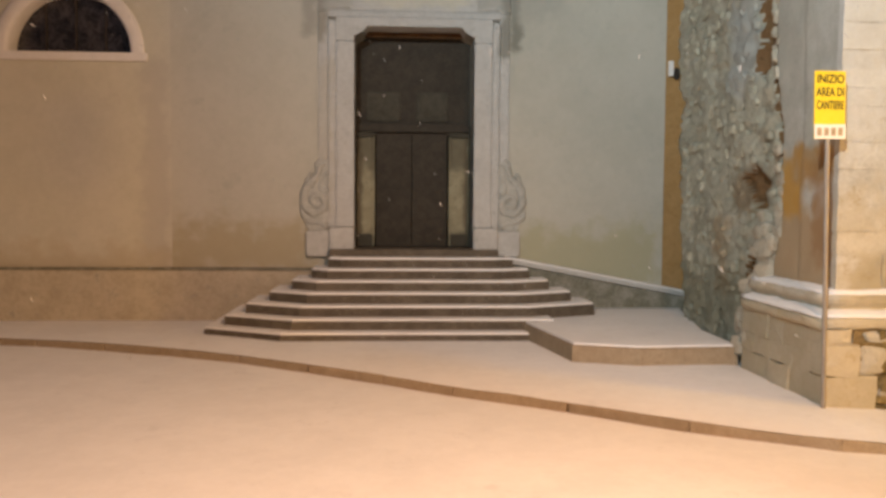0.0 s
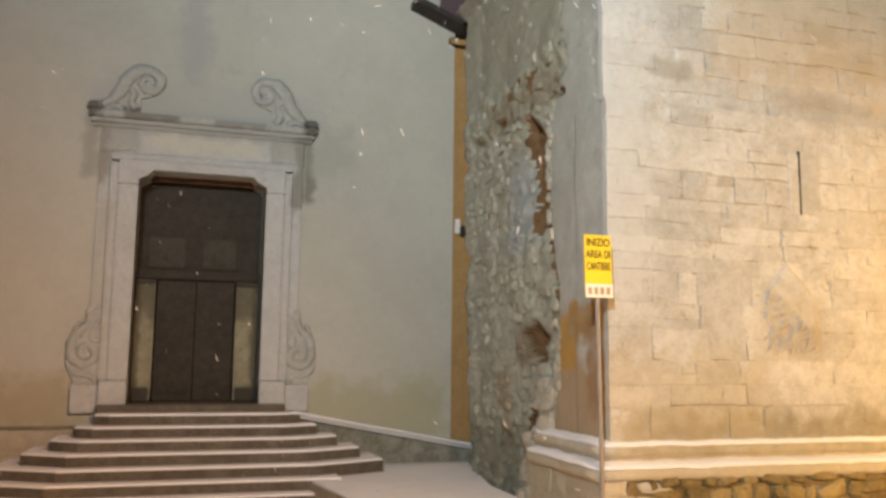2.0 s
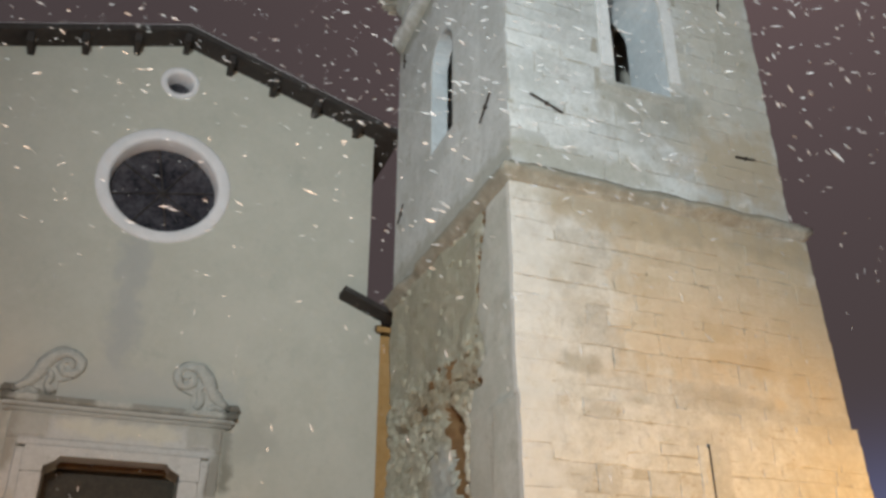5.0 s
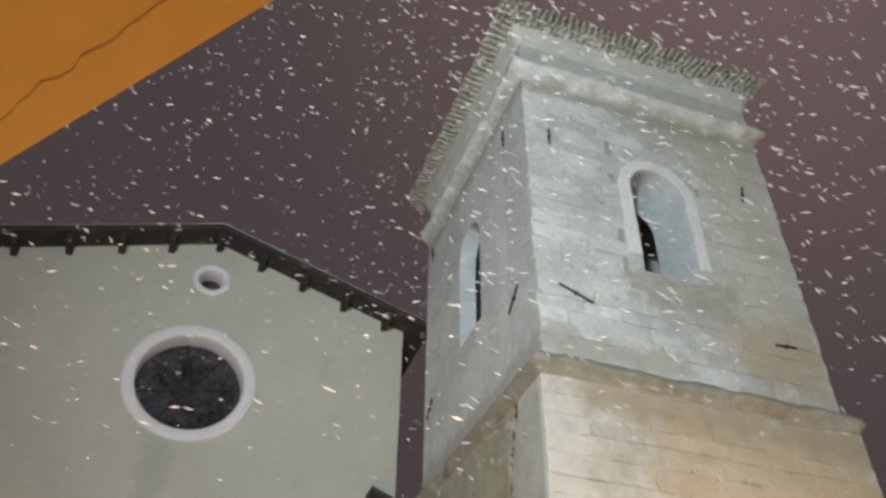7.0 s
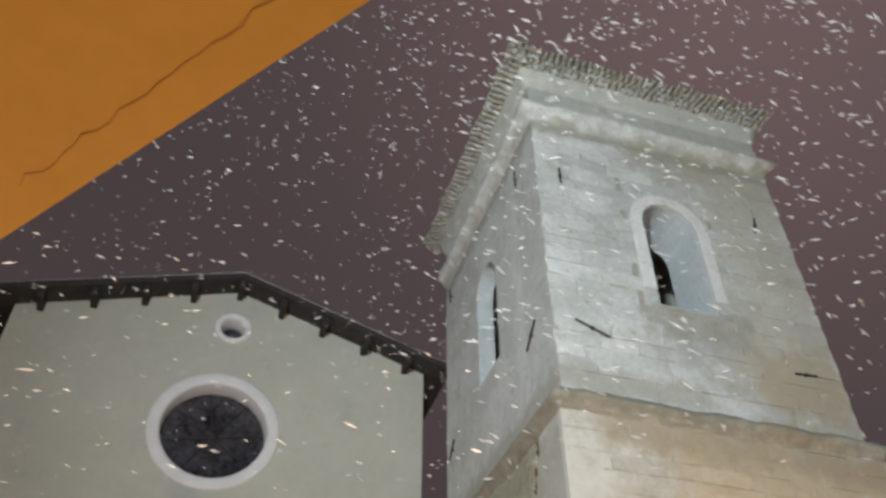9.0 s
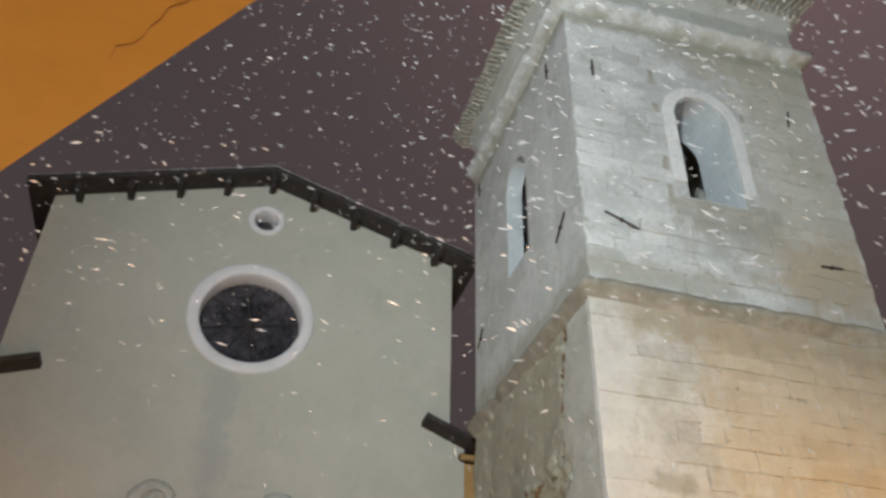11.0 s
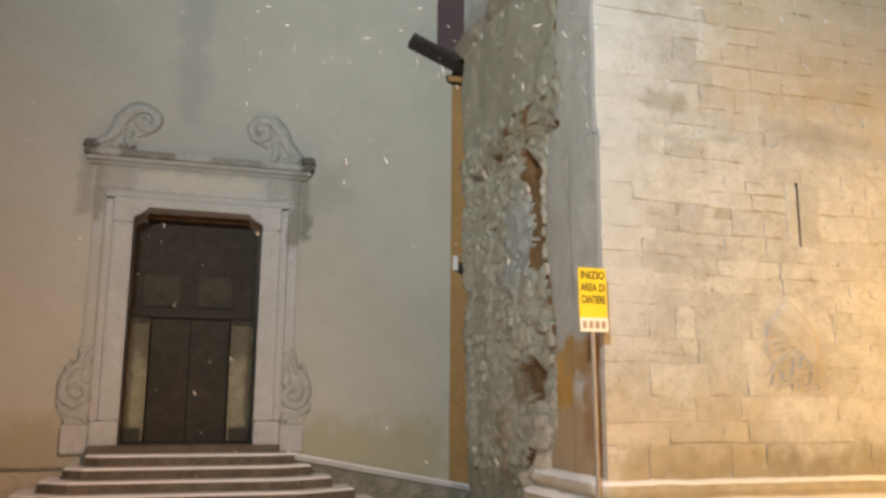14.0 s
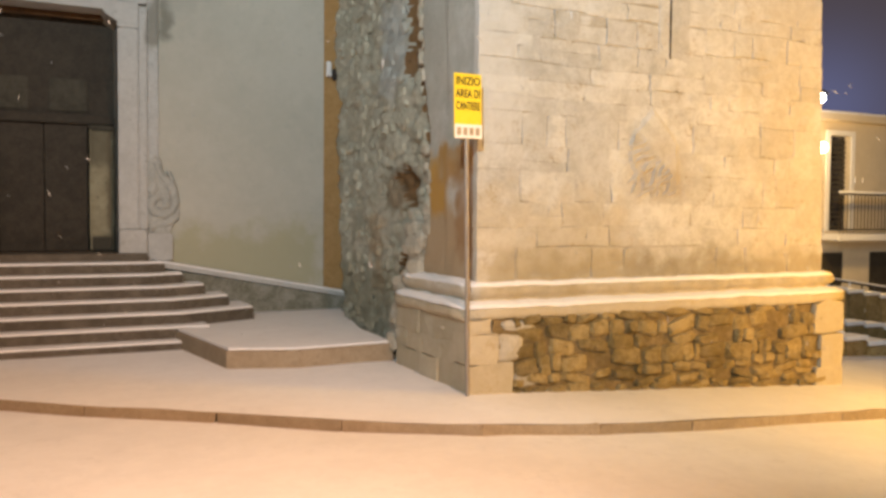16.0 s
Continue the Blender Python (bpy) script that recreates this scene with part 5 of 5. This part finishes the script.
# the upper shaft
upper_front = thing("upper_stonework", "pale stone blocks of the belfry stage", "stone wall", kind="structure")
for z, top in ((7.38, 12.42), (12.80, 13.28)):
    while z < top - 0.05:
        h = min(rnd.choice((0.20, 0.26, 0.31, 0.36)), top - z)
        x = UX0 - 0.012
        while x < UX1 - 0.03:
            w = rnd.choice((0.4, 0.52, 0.64, 0.8))
            if UX1 + 0.012 - x - w < 0.3:
                w = UX1 + 0.012 - x
            if w < 0.05:
                pass
            elif not (x + w > 5.28 and x < 6.64 and z + h > 9.03 and z < 11.3):
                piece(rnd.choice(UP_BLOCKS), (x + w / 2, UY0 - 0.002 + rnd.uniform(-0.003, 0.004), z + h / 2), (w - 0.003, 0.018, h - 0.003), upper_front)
            elif x < 5.28 - 0.12 and z < 11.3:
                piece(rnd.choice(UP_BLOCKS), ((x + 5.28) / 2, UY0 - 0.002, z + h / 2), (5.28 - x - 0.003, 0.018, h - 0.003), upper_front)
            elif x + w > 6.64 + 0.12:
                piece(rnd.choice(UP_BLOCKS), ((x + w + 6.64) / 2, UY0 - 0.002, z + h / 2), (x + w - 6.64 - 0.003, 0.018, h - 0.003), upper_front)
            x += w
        z += h
# ragged tile courses at the top
tiles = thing("tile_course", "ragged courses of old tiles along the tower top", "roof tiles", kind="structure")
tl = bmesh.new()
def tile_end(x, y, z, along, r):
    """The open end of a half-round tile with its snow, lying outward over the edge."""
    prof = [(r * math.cos(math.pi * k / 6), r * math.sin(math.pi * k / 6)) for k in range(7)] + [(0.72 * r * math.cos(math.pi * k / 6), 0.72 * r * math.sin(math.pi * k / 6)) for k in range(6, -1, -1)]
    ends = []
    for dep in (0.0, 0.3):
        ends.append([tl.verts.new((x + u, y + dep, z + w + 0.25 * dep) if along == 0 else (x + dep, y + u, z + w + 0.25 * dep)) for u, w in prof])
    n = len(prof)
    for k in range(n):
        tl.faces.new((ends[0][k], ends[0][(k + 1) % n], ends[1][(k + 1) % n], ends[1][k]))


for zc, pj in ((13.56, 0.19), (13.66, 0.25), (13.76, 0.31), (13.86, 0.36)):
    u = UX0 - pj
    while u < UX1 + pj:
        tile_end(u, UY0 - pj - rnd.uniform(0, 0.05), zc + rnd.uniform(-0.012, 0.02), 0, rnd.uniform(0.045, 0.062))
        u += rnd.uniform(0.105, 0.13)
    u = UY0 - pj
    while u < UY1 + pj:
        tile_end(UX0 - pj - rnd.uniform(0, 0.05), u, zc + rnd.uniform(-0.012, 0.02), 1, rnd.uniform(0.045, 0.062))
        u += rnd.uniform(0.105, 0.13)
tagged(part("tile", tl, TILE, tiles), "small worn tile ends", "", "", "stuff")
# worn carving on the front
carv = bmesh.new()
NX, NZ = 56, 72
gridv = []
for b in range(NZ + 1):
    row = []
    for a in range(NX + 1):
        x, zv = 5.56 + 0.84 * a / NX, 1.84 + 1.06 * b / NZ
        u, w = (x - 5.96) / 0.40, (zv - 1.84) / 1.06
        lim = 0.95 if w < 0.62 else 0.95 * (1 - (w - 0.62) / 0.38)
        mask = min(max((lim - abs(u + 0.12 * w)) * 5 + 0.3 * noise.noise(Vector((x * 8, zv * 8, 1))), 0), 1) * min(w * 8, 1)
        slab = min(max((w - 0.42 + 0.35 * u + 0.08 * noise.noise(Vector((x * 6, zv * 6, 4)))) * 8, 0), 1)
        dia = Vector((x * 3.6 + zv * 3.4, (zv - 0.8 * x) * 9.0, 8))
        ridge = max(1 - abs(noise.noise(dia)) * 3.2, 0)
        depth = slab * 0.022 + (1 - slab) * (0.060 * ridge - 0.020 + 0.015 * noise.noise(Vector((x * 16, zv * 16, 3))))
        row.append(carv.verts.new((x, TY0 - 0.068 - mask * (0.012 + 0.62 * depth), zv)))
    gridv.append(row)
for p, q in zip(gridv, gridv[1:]):
    for a in range(NX):
        carv.faces.new((p[a], p[a + 1], q[a + 1], q[a]))
relief = part("stone_relief", carv, ASHLAR, None, "worn carved stone relief set in the tower")
tagged(relief, "", "relief")

# ---- kerb ----
kerb = thing("kerb", "curved stone kerb with snow on top", "kerb", kind="structure")
KERBS = [block_mesh(k + 50, KERB, "kerb_stone", 0.015, 0.02) for k in range(4)]
acc, start = 0.0, LINE[0]
for p, q in zip(LINE, LINE[1:]):
    acc += (q - p).length
    if acc > 0.92:
        if -13 < start.x < 16:
            d = q - start
            mid = (q + start) / 2
            nrm = Vector((-d.y, d.x)).normalized()
            mid += nrm * 0.075
            piece(rnd.choice(KERBS), (mid.x, mid.y, g(mid.x) - 0.093), (d.length - 0.012, 0.15, 0.15), kerb, math.atan2(d.y, d.x), "kerb_stone").rotation_euler[1] = math.atan2(g(start.x) - g(q.x), d.length)
        acc, start = 0.0, q

# ---- downpipe joint, falling snow ----
br = thing("pipe_bracket", "small white bracket on the ochre strip", "bracket", at=(4.06, D - 0.03, 3.86))
part("plate", box(-0.06, 0.02, -0.03, 0.03, 0, 0.24, bevel=0.01), WHITE, br)
part("dark_socket", box(0.03, 0.12, -0.035, 0.03, -0.05, 0.13, bevel=0.02), IRON, br)
part("hook", box(3.86 - 4.06, 4.75 - 4.06, -0.02, 0.04, 3.20, 3.36, bevel=0.03), OCHRE, br, "ochre stained cap of the strip")
rs = random.Random(11)
way = Vector((0.35, 0.1, -1)).normalized()
base_m = way.to_track_quat("Z", "Y").to_matrix().to_4x4()
verts, faces = [], []
OCTA = [(1, 0, 0), (0, 1, 0), (-1, 0, 0), (0, -1, 0), (0, 0, 1), (0, 0, -1)]
for k in range(22000):
    d = 2.6 + 9.4 * rs.random() ** 0.6
    az, el = radians(rs.uniform(-38, 84)), radians(rs.uniform(-10, 70))
    p = Vector((0, -2.3, 1.8)) + d * Vector((math.sin(az) * math.cos(el), math.cos(az) * math.cos(el), math.sin(el)))
    inside = p.y > 10 or (3.2 < p.x < 9.2 and p.y > 4.5) or p.z < 0.1 or (p.x < 1.6 and p.y < 0.4 and p.z > 5.0)
    if inside or rs.random() > 0.08 + max(el - radians(9), 0) / radians(50) or (p.y < 3.0 and el < radians(30)) or p.y < -1.2 or (p - Vector((1.4, -1.4, 6.0))).length < 3.6:
        continue
    if az < radians(10) and rs.random() < 0.3:
        continue
    high, right = el > radians(24), az > radians(20)
    r = rs.uniform(0.002, 0.005) * (1.3 if high else 1.0) * (1.55 if right else 0.9 if high else 0.95)
    if high and rs.random() < (0.30 if right else 0.07):
        r = rs.uniform(0.006, 0.014 if right else 0.009)
    m = Matrix.Translation(p) @ pose(0, 0, 0, rs.uniform(-25, 25), rs.gauss(-66, 16) if el > radians(24) else rs.gauss(-8, 18)) @ base_m @ Matrix.Diagonal((r, r, r * (rs.uniform(2.8, 7.5) if high else rs.uniform(4.0, 9.0)), 1))
    n0 = len(verts)
    verts += [tuple(m @ Vector(v)) for v in OCTA]
    for q in range(4):
        faces += [(n0 + q, n0 + (q + 1) % 4, n0 + 4), (n0 + (q + 1) % 4, n0 + q, n0 + 5)]
fl = bmesh.new()
fme = bpy.data.meshes.new("flakes")
fme.from_pydata(verts, [], faces)
fl.from_mesh(fme)
FLAKE = surf("snowflake", (0.66, 0.66, 0.67), (0.80, 0.80, 0.80), None, rough=0.6, bump=0.0, fine_mix=0.0)
FLAKE.node_tree.nodes["Principled BSDF"].inputs["Alpha"].default_value = 0.55
flakes = part("falling_snow", fl, FLAKE, None, "many small snowflakes drifting through the night air")
tagged(flakes, "", "snow", "", "stuff")
